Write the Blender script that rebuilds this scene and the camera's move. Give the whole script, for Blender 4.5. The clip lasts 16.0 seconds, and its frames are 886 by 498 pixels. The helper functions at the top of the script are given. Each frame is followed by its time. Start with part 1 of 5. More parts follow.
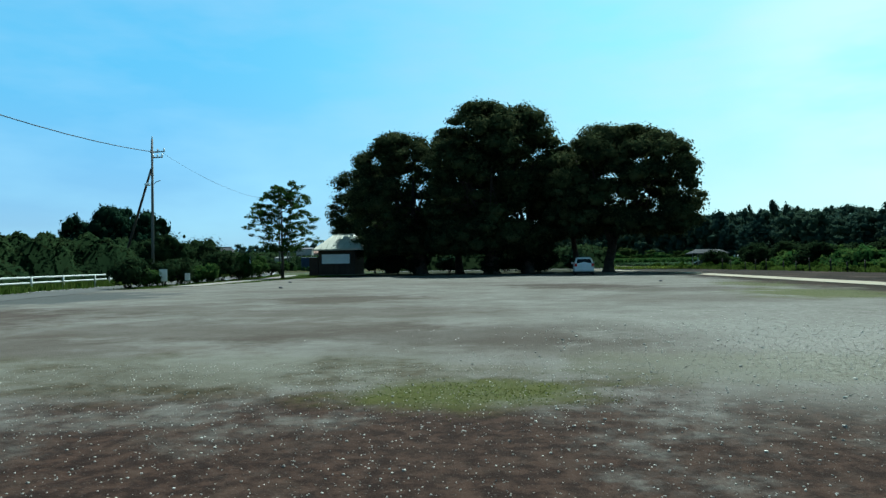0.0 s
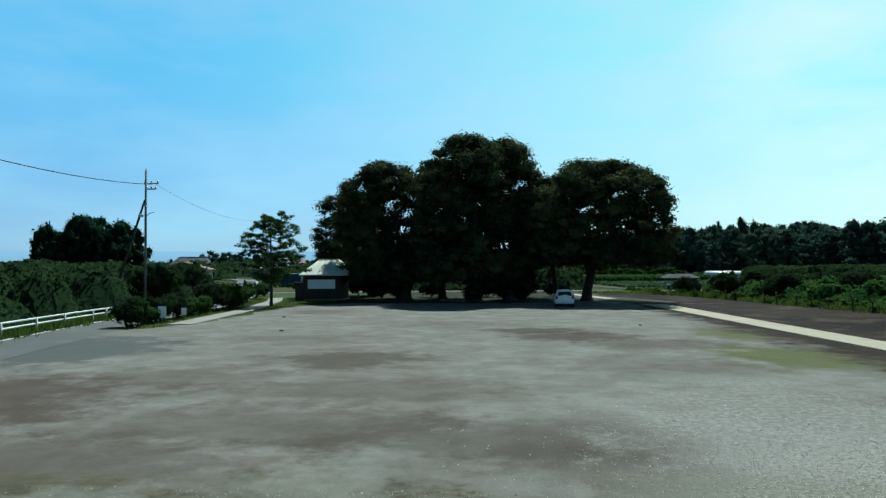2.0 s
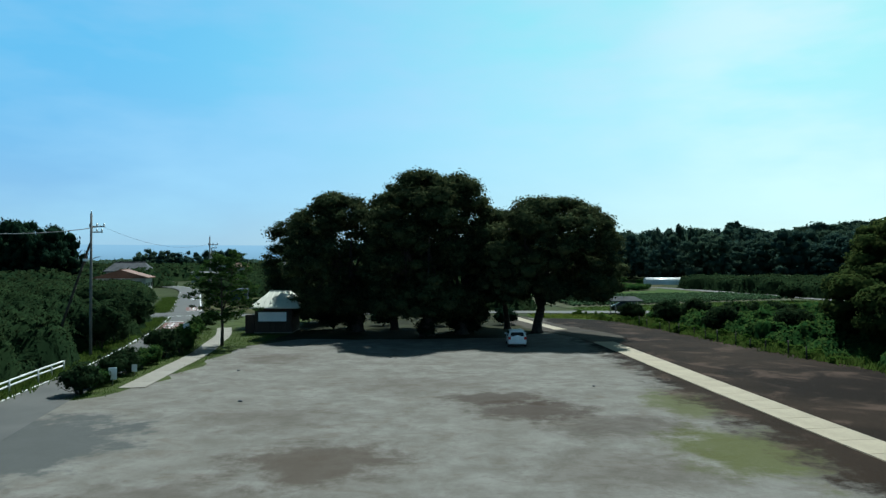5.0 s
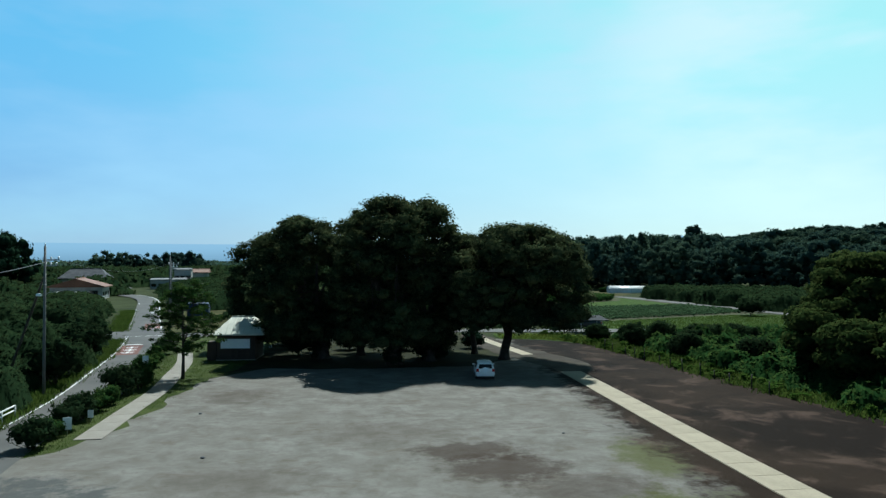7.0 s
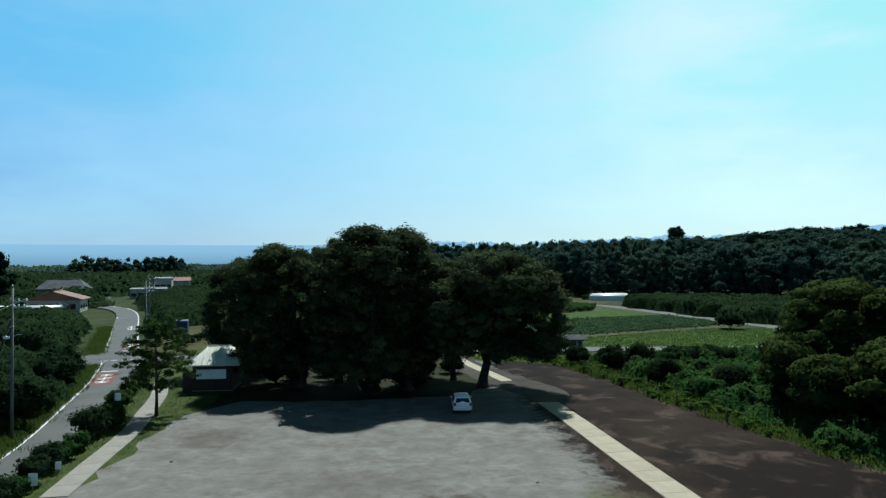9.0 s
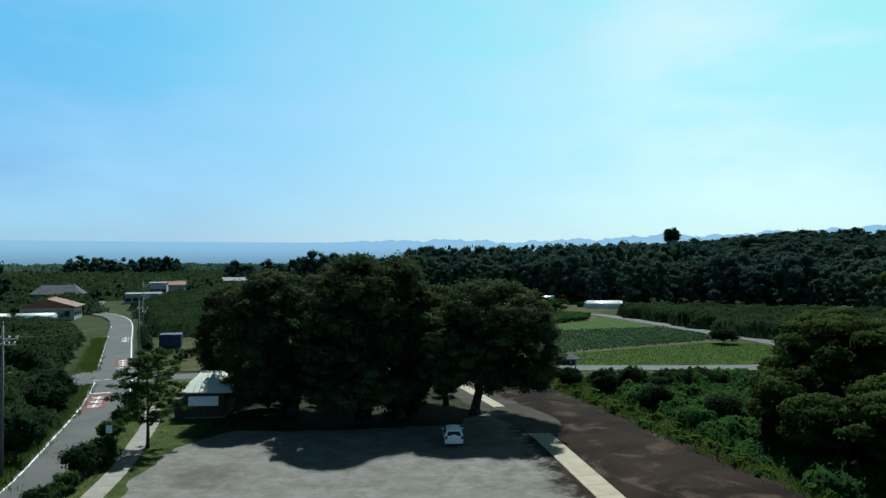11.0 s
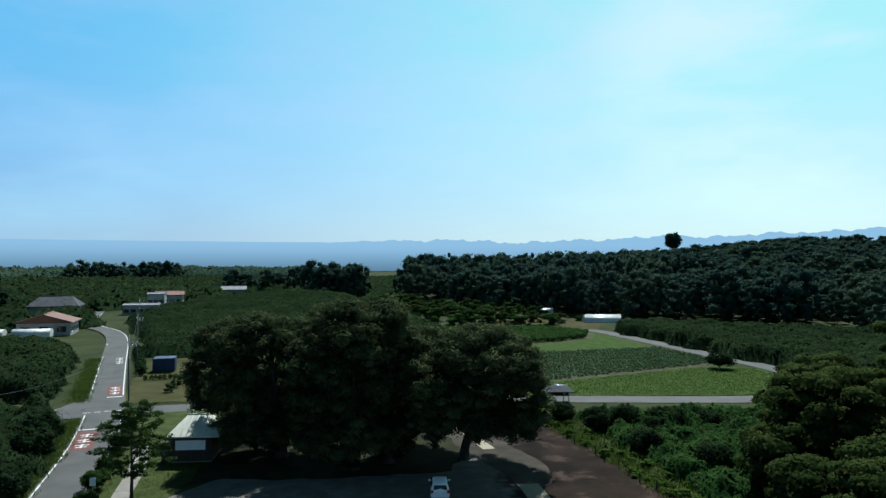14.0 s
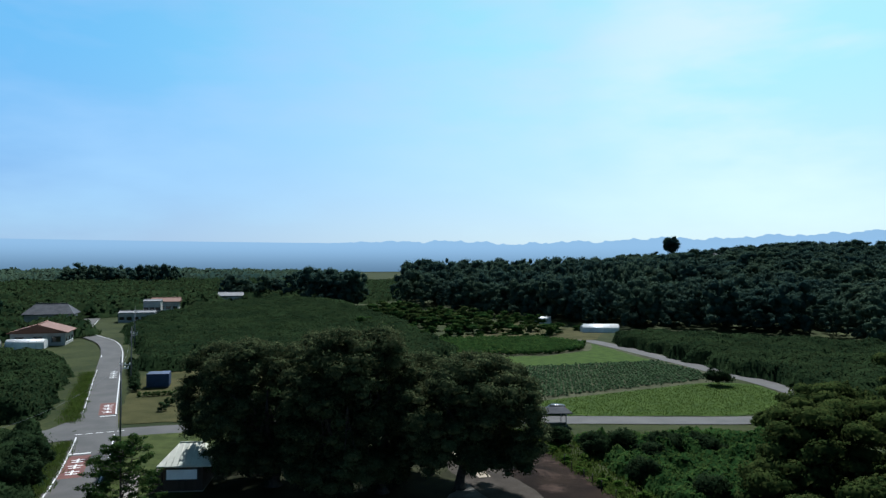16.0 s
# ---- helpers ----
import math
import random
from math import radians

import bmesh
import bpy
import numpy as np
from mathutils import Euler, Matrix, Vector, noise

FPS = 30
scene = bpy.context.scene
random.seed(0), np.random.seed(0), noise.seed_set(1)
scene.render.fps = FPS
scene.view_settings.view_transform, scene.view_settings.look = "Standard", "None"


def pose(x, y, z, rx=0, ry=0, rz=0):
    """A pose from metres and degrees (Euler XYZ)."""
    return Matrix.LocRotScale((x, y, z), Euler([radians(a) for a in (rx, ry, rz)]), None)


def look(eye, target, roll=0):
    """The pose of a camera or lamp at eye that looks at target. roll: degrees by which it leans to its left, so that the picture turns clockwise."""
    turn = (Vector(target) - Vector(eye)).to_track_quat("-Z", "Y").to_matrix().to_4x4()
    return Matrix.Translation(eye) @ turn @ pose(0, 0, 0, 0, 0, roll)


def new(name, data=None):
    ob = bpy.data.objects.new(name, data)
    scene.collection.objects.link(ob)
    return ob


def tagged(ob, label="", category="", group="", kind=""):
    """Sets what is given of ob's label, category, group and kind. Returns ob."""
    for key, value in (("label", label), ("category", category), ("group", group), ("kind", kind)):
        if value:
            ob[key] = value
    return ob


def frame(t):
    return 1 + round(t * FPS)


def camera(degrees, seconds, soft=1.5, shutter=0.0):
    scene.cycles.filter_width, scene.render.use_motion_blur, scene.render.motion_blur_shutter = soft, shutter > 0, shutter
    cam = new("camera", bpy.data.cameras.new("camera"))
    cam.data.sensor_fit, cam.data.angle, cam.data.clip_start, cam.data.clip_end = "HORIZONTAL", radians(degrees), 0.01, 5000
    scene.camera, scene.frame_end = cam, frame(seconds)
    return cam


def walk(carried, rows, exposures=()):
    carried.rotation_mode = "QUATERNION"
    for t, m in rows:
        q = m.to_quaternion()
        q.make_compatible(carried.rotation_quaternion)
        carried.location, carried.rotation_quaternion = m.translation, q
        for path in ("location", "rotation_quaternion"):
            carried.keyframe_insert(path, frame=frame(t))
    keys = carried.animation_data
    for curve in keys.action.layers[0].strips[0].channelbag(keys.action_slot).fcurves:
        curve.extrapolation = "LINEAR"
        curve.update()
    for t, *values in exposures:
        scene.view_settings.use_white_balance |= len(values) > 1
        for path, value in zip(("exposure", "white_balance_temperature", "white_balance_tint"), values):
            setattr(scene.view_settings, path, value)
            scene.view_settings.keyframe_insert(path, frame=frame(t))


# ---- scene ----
cam = camera(66.0, 16.0, soft=1.35)
PATH = [
    (0, (1.737, 1.73, 1.258), (1.527, 3.719, 1.297), -0.9),
    (0.5, (1.476, 0.79, 1.704), (1.283, 2.78, 1.746), -0.8),
    (1, (1.069, 0.266, 2.331), (0.898, 2.258, 2.362), -0.5),
    (1.5, (0.836, -0.047, 2.867), (0.686, 1.946, 2.913), -0.4),
    (2, (0.787, -0.431, 3.453), (0.656, 1.564, 3.51), -0.3),
    (2.5, (0.79, -0.736, 4.141), (0.68, 1.26, 4.195), -0.2),
    (3, (0.586, -0.882, 4.719), (0.503, 1.115, 4.77), -0.2),
    (3.5, (0.443, -1.003, 5.403), (0.387, 0.996, 5.448), -0.1),
    (4, (0.282, -1.106, 6.185), (0.255, 0.893, 6.226), -0.1),
    (6.5, (-0.442, -0.487, 9.819), (-0.329, 1.509, 9.855), -0.1),
    (7, (-0.409, -0.383, 10.545), (-0.273, 1.612, 10.581), -0.0),
    (7.5, (-0.244, -0.351, 11.311), (-0.089, 1.643, 11.348), -0.2),
    (8, (-0.023, -0.284, 11.999), (0.144, 1.709, 12.037), -0.3),
    (8.5, (0.152, -0.234, 12.774), (0.329, 1.758, 12.811), -0.3),
    (9, (0.369, -0.206, 13.602), (0.549, 1.785, 13.636), -0.3),
    (11.5, (0.919, -0.32, 17.566), (1.11, 1.671, 17.592), -0.0),
    (12, (1.176, -0.288, 18.332), (1.364, 1.703, 18.358), -0.0),
    (12.5, (1.397, -0.224, 19.172), (1.584, 1.767, 19.196), 0.0),
    (13, (1.685, -0.278, 20.019), (1.87, 1.713, 20.043), 0.1),
    (13.5, (1.852, -0.187, 20.772), (2.038, 1.804, 20.796), 0.2),
    (14, (2.117, 0.034, 21.46), (2.301, 2.025, 21.485), 0.2),
    (14.5, (2.214, 0.252, 22.093), (2.399, 2.243, 22.119), 0.2),
    (15, (2.35, 0.572, 22.764), (2.535, 2.563, 22.791), 0.3),
    (15.5, (2.389, 0.793, 23.472), (2.576, 2.784, 23.498), 0.3),
    (16, (2.434, 0.944, 24.213), (2.623, 2.935, 24.24), 0.4),
]
walk(cam, [(t, look(eye, target, roll)) for t, eye, target, roll in PATH], [(0.0, 0.79, 5770, -11.0), (1.5, 0.71, 5800, -9.0), (4.0, 0.67, 5890, -5.0), (9.0, 0.65, 5930, -2.0), (14.0, 0.65, 5940, 2.0), (16.0, 0.66, 5950, 10.0)])

# ---- world, sun ----
SUN_EL, SUN_AZ = 54.0, 14.0  # degrees above the horizon, degrees from +y towards +x
world = bpy.data.worlds.new("sky")
scene.world = world
world.use_nodes = True
wn, wl = world.node_tree.nodes, world.node_tree.links
sky = wn.new("ShaderNodeTexSky")
sky.sky_type, sky.sun_disc = "NISHITA", False
sky.sun_elevation, sky.sun_rotation = radians(SUN_EL), radians(SUN_AZ)
sky.altitude, sky.air_density, sky.dust_density, sky.ozone_density = 100, 1.0, 0.6, 3.0


def sky_node(kind, **values):
    n = wn.new(kind)
    for key, value in values.items():
        n.inputs[key].default_value = value
    return n


def sky_along(axis, lo, hi, a=0.0, b=1.0):
    """A smooth step of the view direction along an axis."""
    d = wn.new("ShaderNodeVectorMath")
    d.operation = "DOT_PRODUCT"
    wl.new(sky_dir.outputs["Generated"], d.inputs[0])
    d.inputs[1].default_value = axis
    r = sky_node("ShaderNodeMapRange", **{"From Min": lo, "From Max": hi, "To Min": a, "To Max": b})
    r.interpolation_type = "SMOOTHSTEP"
    wl.new(d.outputs["Value"], r.inputs["Value"])
    return r.outputs[0]


def sky_mix(fac, a, b, how="MIX"):
    n = wn.new("ShaderNodeMix")
    n.data_type, n.blend_type = "RGBA", how
    for k, v in ((0, fac), (6, a), (7, b)):
        if isinstance(v, float):
            n.inputs[k].default_value = v
        elif isinstance(v, tuple):
            n.inputs[k].default_value = (*v, 1.0)
        else:
            wl.new(v, n.inputs[k])
    return n.outputs[2]


# summer haze: paler towards the sun and the horizon, bluer away from it, dimmed overhead and behind
sky_dir = wn.new("ShaderNodeTexCoord")
sunward = (math.sin(radians(62)), math.cos(radians(62)), 0.0)
low = sky_mix(sky_along(sunward, -0.05, 0.95), (0.285, 0.4, 0.69), (0.71, 0.79, 0.84))
high = sky_mix(sky_along(sunward, -0.05, 0.85), (0.16, 0.51, 0.82), (0.47, 0.93, 0.84))
haze = sky_mix(sky_along((0, 0, 1), 0.0, 0.3), low, high)
veil = sky_node("ShaderNodeTexNoise", Scale=2.2, Detail=5.0, Roughness=0.55)
spread_out = sky_node("ShaderNodeMapping", Scale=(1.0, 1.0, 3.2))
wl.new(sky_dir.outputs["Generated"], spread_out.inputs["Vector"])
wl.new(spread_out.outputs[0], veil.inputs["Vector"])
thin = sky_node("ShaderNodeMapRange", **{"From Min": 0.42, "From Max": 0.66, "To Min": 0.0, "To Max": 0.8})
wl.new(veil.outputs["Fac"], thin.inputs["Value"])
haze = sky_mix(thin.outputs[0], haze, sky_mix(sky_along(sunward, 0.2, 0.95), (0.4, 0.62, 0.86), (0.82, 0.93, 0.87)))
bright = wn.new("ShaderNodeMath")
bright.operation = "MULTIPLY"
cloud = (math.sin(radians(33)) * math.cos(radians(15)), math.cos(radians(33)) * math.cos(radians(15)), math.sin(radians(15)))
wl.new(sky_along(cloud, 0.955, 0.995), bright.inputs[0])
puff = sky_node("ShaderNodeMapRange", **{"From Min": 0.36, "From Max": 0.56, "To Min": 0.15, "To Max": 0.85})
wl.new(veil.outputs["Fac"], puff.inputs["Value"])
wl.new(puff.outputs[0], bright.inputs[1])
haze = sky_mix(bright.outputs[0], haze, (0.86, 0.98, 0.93))
air = sky_mix(1.0, sky.outputs[0], (0.1, 0.14, 0.15), "MULTIPLY")
blend = sky_mix(0.75, air, haze)
# sky dimmed overhead and behind the view, so that shade falls deeper
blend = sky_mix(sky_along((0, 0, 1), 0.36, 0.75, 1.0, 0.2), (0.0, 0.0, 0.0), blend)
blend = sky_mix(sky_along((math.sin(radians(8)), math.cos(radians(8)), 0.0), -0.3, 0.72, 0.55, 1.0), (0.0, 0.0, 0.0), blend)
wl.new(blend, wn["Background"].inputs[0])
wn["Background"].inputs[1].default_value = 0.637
sun = new("sun", bpy.data.lights.new("sun", "SUN"))
sun.data.energy, sun.data.angle, sun.data.color = 4.9, radians(0.55), (1.0, 0.99, 0.965)
a, e = radians(SUN_AZ), radians(SUN_EL)
sun.matrix_world = look((math.sin(a) * math.cos(e) * 90, math.cos(a) * math.cos(e) * 90, math.sin(e) * 90), (0, 0, 0))


# ---- materials ----
class Graph:
    """A node material under construction; positions are world metres."""

    def __init__(self, name, rough=0.8, metal=0.0, spec=0.3):
        self.m = bpy.data.materials.new(name)
        self.m.use_nodes = True
        self.t = self.m.node_tree
        self.b = self.t.nodes["Principled BSDF"]
        self.b.inputs["Roughness"].default_value = rough
        self.b.inputs["Metallic"].default_value = metal
        self.b.inputs["Specular IOR Level"].default_value = spec
        self.co = self.node("ShaderNodeTexCoord").outputs["Object"]

    def node(self, kind, **values):
        n = self.t.nodes.new(kind)
        for key, value in values.items():
            n.inputs[key].default_value = value
        return n

    def link(self, a, b):
        self.t.links.new(a, b)

    def noise(self, scale, detail=4.0, rough=0.55, stretch=None, warp=0.0):
        n = self.node("ShaderNodeTexNoise", Scale=scale, Detail=detail, Roughness=rough, Distortion=warp)
        co = self.co
        if stretch:
            s = self.node("ShaderNodeMapping", Scale=stretch)
            self.link(co, s.inputs["Vector"])
            co = s.outputs[0]
        self.link(co, n.inputs["Vector"])
        return n.outputs["Fac"]

    def ramp(self, fac, lo, hi, to_lo=0.0, to_hi=1.0):
        r = self.node("ShaderNodeMapRange", **{"From Min": lo, "From Max": hi, "To Min": to_lo, "To Max": to_hi})
        r.interpolation_type = "SMOOTHSTEP"
        self.link(fac, r.inputs["Value"])
        return r.outputs[0]

    def math(self, op, a, b):
        n = self.t.nodes.new("ShaderNodeMath")
        n.operation = op
        for k, v in enumerate((a, b)):
            if isinstance(v, (int, float)):
                n.inputs[k].default_value = v
            else:
                self.link(v, n.inputs[k])
        return n.outputs[0]

    def mix(self, fac, a, b):
        n = self.t.nodes.new("ShaderNodeMix")
        n.data_type = "RGBA"
        for k, v in ((0, fac), (6, a), (7, b)):
            if isinstance(v, (int, float)):
                n.inputs[k].default_value = v
            elif isinstance(v, tuple):
                n.inputs[k].default_value = (*v, 1.0)
            else:
                self.link(v, n.inputs[k])
        return n.outputs[2]

    def blob(self, x, y, rx, ry, edge, soft=0.5):
        """A soft patch round (x, y) with an uneven edge; edge is a noise output."""
        m = self.node("ShaderNodeMapping", Location=(-x / rx, -y / ry, 0), Scale=(1 / rx, 1 / ry, 0))
        self.link(self.co, m.inputs["Vector"])
        l = self.t.nodes.new("ShaderNodeVectorMath")
        l.operation = "LENGTH"
        self.link(m.outputs[0], l.inputs[0])
        d = self.math("ADD", l.outputs["Value"], self.math("MULTIPLY", self.math("SUBTRACT", edge, 0.5), 2.6))
        return self.ramp(d, 1.0 + soft / 2, 1.0 - soft)

    def bump(self, height, strength, distance):
        n = self.node("ShaderNodeBump", Strength=strength, Distance=distance)
        self.link(height, n.inputs["Height"])
        self.link(n.outputs[0], self.b.inputs["Normal"])

    def color(self, c):
        self.link(c, self.b.inputs["Base Color"])
        return self.m


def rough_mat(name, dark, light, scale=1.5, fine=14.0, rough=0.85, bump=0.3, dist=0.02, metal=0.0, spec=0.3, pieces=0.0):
    """Two scales of mottling between two colours, with fine relief; pieces: shift by object."""
    g = Graph(name, rough, metal, spec)
    a, b = g.noise(scale, 5), g.noise(fine, 4, 0.7)
    f = g.ramp(g.math("ADD", g.math("MULTIPLY", a, 0.65), g.math("MULTIPLY", b, 0.35)), 0.36, 0.64)
    if pieces:
        r = g.node("ShaderNodeObjectInfo").outputs["Random"]
        f = g.math("ADD", g.math("MULTIPLY", f, 1 - pieces), g.math("MULTIPLY", r, pieces))
    g.bump(b, bump, dist)
    return g.color(g.mix(f, dark, light))


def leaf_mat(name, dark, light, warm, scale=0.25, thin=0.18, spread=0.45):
    """Foliage: every leaf its own shade, larger clumps lighter or yellower, a little light through the leaf."""
    g = Graph(name, 0.8, 0.0, 0.0)
    r = g.node("ShaderNodeNewGeometry").outputs["Random Per Island"]
    c = g.mix(g.ramp(g.noise(scale, 3), 0.4, 0.66), dark, light)
    c = g.mix(g.math("MULTIPLY", g.ramp(r, 0.5, 1.0), spread), c, warm)
    g.link(c, g.b.inputs["Base Color"])
    t = g.node("ShaderNodeBsdfTranslucent")
    g.link(g.mix(0.5, c, warm), t.inputs["Color"])
    m = g.node("ShaderNodeMixShader", Fac=thin)
    g.link(g.b.outputs[0], m.inputs[1])
    g.link(t.outputs[0], m.inputs[2])
    g.link(m.outputs[0], g.t.nodes["Material Output"].inputs["Surface"])
    return g.m


LEAF = leaf_mat("keyaki_leaf", (0.017, 0.03, 0.015), (0.054, 0.074, 0.034), (0.125, 0.134, 0.064), 0.5, 0.2)
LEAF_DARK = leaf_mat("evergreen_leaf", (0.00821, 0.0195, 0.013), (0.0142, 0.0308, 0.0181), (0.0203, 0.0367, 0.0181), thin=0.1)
LEAF_FRESH = leaf_mat("shrub_leaf", (0.0142, 0.039, 0.0124), (0.0301, 0.071, 0.0205), (0.0684, 0.101, 0.0261), 0.3, 0.4)
LEAF_ORCHARD = leaf_mat("orchard_leaf", (0.0116, 0.0239, 0.0114), (0.0212, 0.0385, 0.0164), (0.0362, 0.051, 0.0219), 0.09, 0.3, 0.4)
LEAF_OLIVE = leaf_mat("olive_leaf", (0.0207, 0.0379, 0.0123), (0.0386, 0.0602, 0.0183), (0.0673, 0.0813, 0.0255), 0.3, 0.4)
# bluish air haze mixed into the leaf colour of the far woods
LEAF_WOOD = leaf_mat("hazy_woodland_leaf", (0.024, 0.048, 0.042), (0.046, 0.072, 0.046), (0.05, 0.074, 0.048), 0.025, 0.3, 0.4)
GRASS_BLADE = leaf_mat("grass_blade", (0.027, 0.0622, 0.0105), (0.0498, 0.0966, 0.018), (0.0854, 0.106, 0.0264), 0.3, 0.4)
CABBAGE = leaf_mat("cabbage_leaf", (0.0337, 0.0651, 0.0317), (0.0552, 0.0944, 0.0449), (0.0797, 0.113, 0.0581), 0.3, 0.15)
BARK = rough_mat("bark", (0.024, 0.0208, 0.0176), (0.068, 0.056, 0.0464), 2.0, 16, 0.9, 0.8, 0.03)
ASPHALT = rough_mat("asphalt", (0.0439, 0.0431, 0.041), (0.0649, 0.0627, 0.059), 0.25, 30, 0.85, 0.25, 0.01)
CONCRETE = rough_mat("concrete", (0.138, 0.123, 0.103), (0.214, 0.196, 0.169), 0.5, 12, 0.85, 0.2, 0.008, pieces=0.3)
WHITE_PAINT = rough_mat("road_paint", (0.422, 0.422, 0.408), (0.571, 0.571, 0.558), 2.0, 25, 0.6, 0.1, 0.003)
RED_ROAD = rough_mat("red_road_surface", (0.078, 0.027, 0.0216), (0.126, 0.045, 0.033), 0.8, 25, 0.85, 0.2, 0.006)
STEEL = rough_mat("galvanised_steel", (0.252, 0.258, 0.264), (0.372, 0.378, 0.384), 1.0, 8, 0.42, 0.05, 0.002, metal=0.7)
WHITE_RAIL = rough_mat("white_rail_paint", (0.446, 0.454, 0.446), (0.59, 0.598, 0.59), 1.0, 10, 0.4, 0.05, 0.002)
POLE_GREY = rough_mat("pole_concrete", (0.102, 0.103, 0.105), (0.156, 0.157, 0.159), 0.7, 9, 0.85, 0.2, 0.004)
DARK_METAL = rough_mat("dark_metal", (0.03, 0.03, 0.033), (0.06, 0.06, 0.063), 1.0, 10, 0.5, 0.05, 0.002, metal=0.4)
BROWN_WALL = rough_mat("brown_boards", (0.03, 0.0204, 0.0156), (0.06, 0.0396, 0.03), 0.8, 12, 0.8, 0.25, 0.006, pieces=0.5)
ROOF_PALE = rough_mat("pale_roof", (0.403, 0.403, 0.338), (0.533, 0.533, 0.446), 0.4, 6, 0.55, 0.15, 0.006)
ROOF_GREY = rough_mat("grey_roof", (0.12, 0.123, 0.129), (0.18, 0.183, 0.189), 0.5, 8, 0.8, 0.15, 0.006)
ROOF_SHEET = rough_mat("weathered_sheet_roof", (0.045, 0.0468, 0.0516), (0.072, 0.0738, 0.0792), 0.5, 8, 0.95, 0.1, 0.004, spec=0.05)
ROOF_ORANGE = rough_mat("orange_tile", (0.102, 0.045, 0.0288), (0.156, 0.0708, 0.045), 0.6, 6, 0.7, 0.3, 0.02, pieces=0.3)
ROOF_DARK = rough_mat("dark_tile", (0.03, 0.0336, 0.042), (0.06, 0.0648, 0.075), 0.6, 6, 0.9, 0.3, 0.02)
PLASTER = rough_mat("white_plaster", (0.252, 0.252, 0.24), (0.36, 0.36, 0.342), 0.4, 6, 0.8, 0.1, 0.005)
PANEL = rough_mat("painted_board", (0.702, 0.72, 0.756), (0.81, 0.828, 0.846), 0.6, 6, 0.5, 0.05, 0.002)
BLUE = rough_mat("blue_sheet", (0.0108, 0.024, 0.06), (0.021, 0.042, 0.096), 0.5, 6, 0.6, 0.2, 0.01)
FIELD_SOIL = rough_mat("field_soil", (0.0344, 0.0384, 0.0197), (0.064, 0.0664, 0.0369), 0.3, 5, 0.95, 0.6, 0.05, spec=0.05)
WEED = leaf_mat("weed_leaf", (0.0493, 0.077, 0.0112), (0.077, 0.106, 0.0174), (0.104, 0.118, 0.0311), 0.8, 0.25)
PVC = rough_mat("greenhouse_film", (0.495, 0.503, 0.495), (0.645, 0.652, 0.645), 0.5, 5, 0.35, 0.1, 0.01)
STONE = rough_mat("pebble", (0.252, 0.231, 0.203), (0.56, 0.532, 0.49), 3.0, 30, 0.8, 0.2, 0.004)
CAR_PAINT = rough_mat("white_car_paint", (0.738, 0.747, 0.765), (0.81, 0.81, 0.828), 0.5, 3, 0.22, 0.0, 0.001, spec=0.5)
CAR_DARK = rough_mat("dark_car_paint", (0.03, 0.032, 0.036), (0.05, 0.052, 0.056), 0.5, 3, 0.22, 0.0, 0.001, spec=0.5)
GLASS_DARK = rough_mat("tinted_glass", (0.008, 0.01, 0.012), (0.015, 0.018, 0.02), 1.0, 3, 0.06, 0.0, 0.001, spec=0.6)
RUBBER = rough_mat("rubber", (0.015, 0.015, 0.015), (0.03, 0.03, 0.03), 2.0, 20, 0.85, 0.2, 0.004)
LAMP_RED = rough_mat("red_lens", (0.3, 0.01, 0.01), (0.42, 0.02, 0.02), 2.0, 20, 0.2, 0.0, 0.001, spec=0.5)


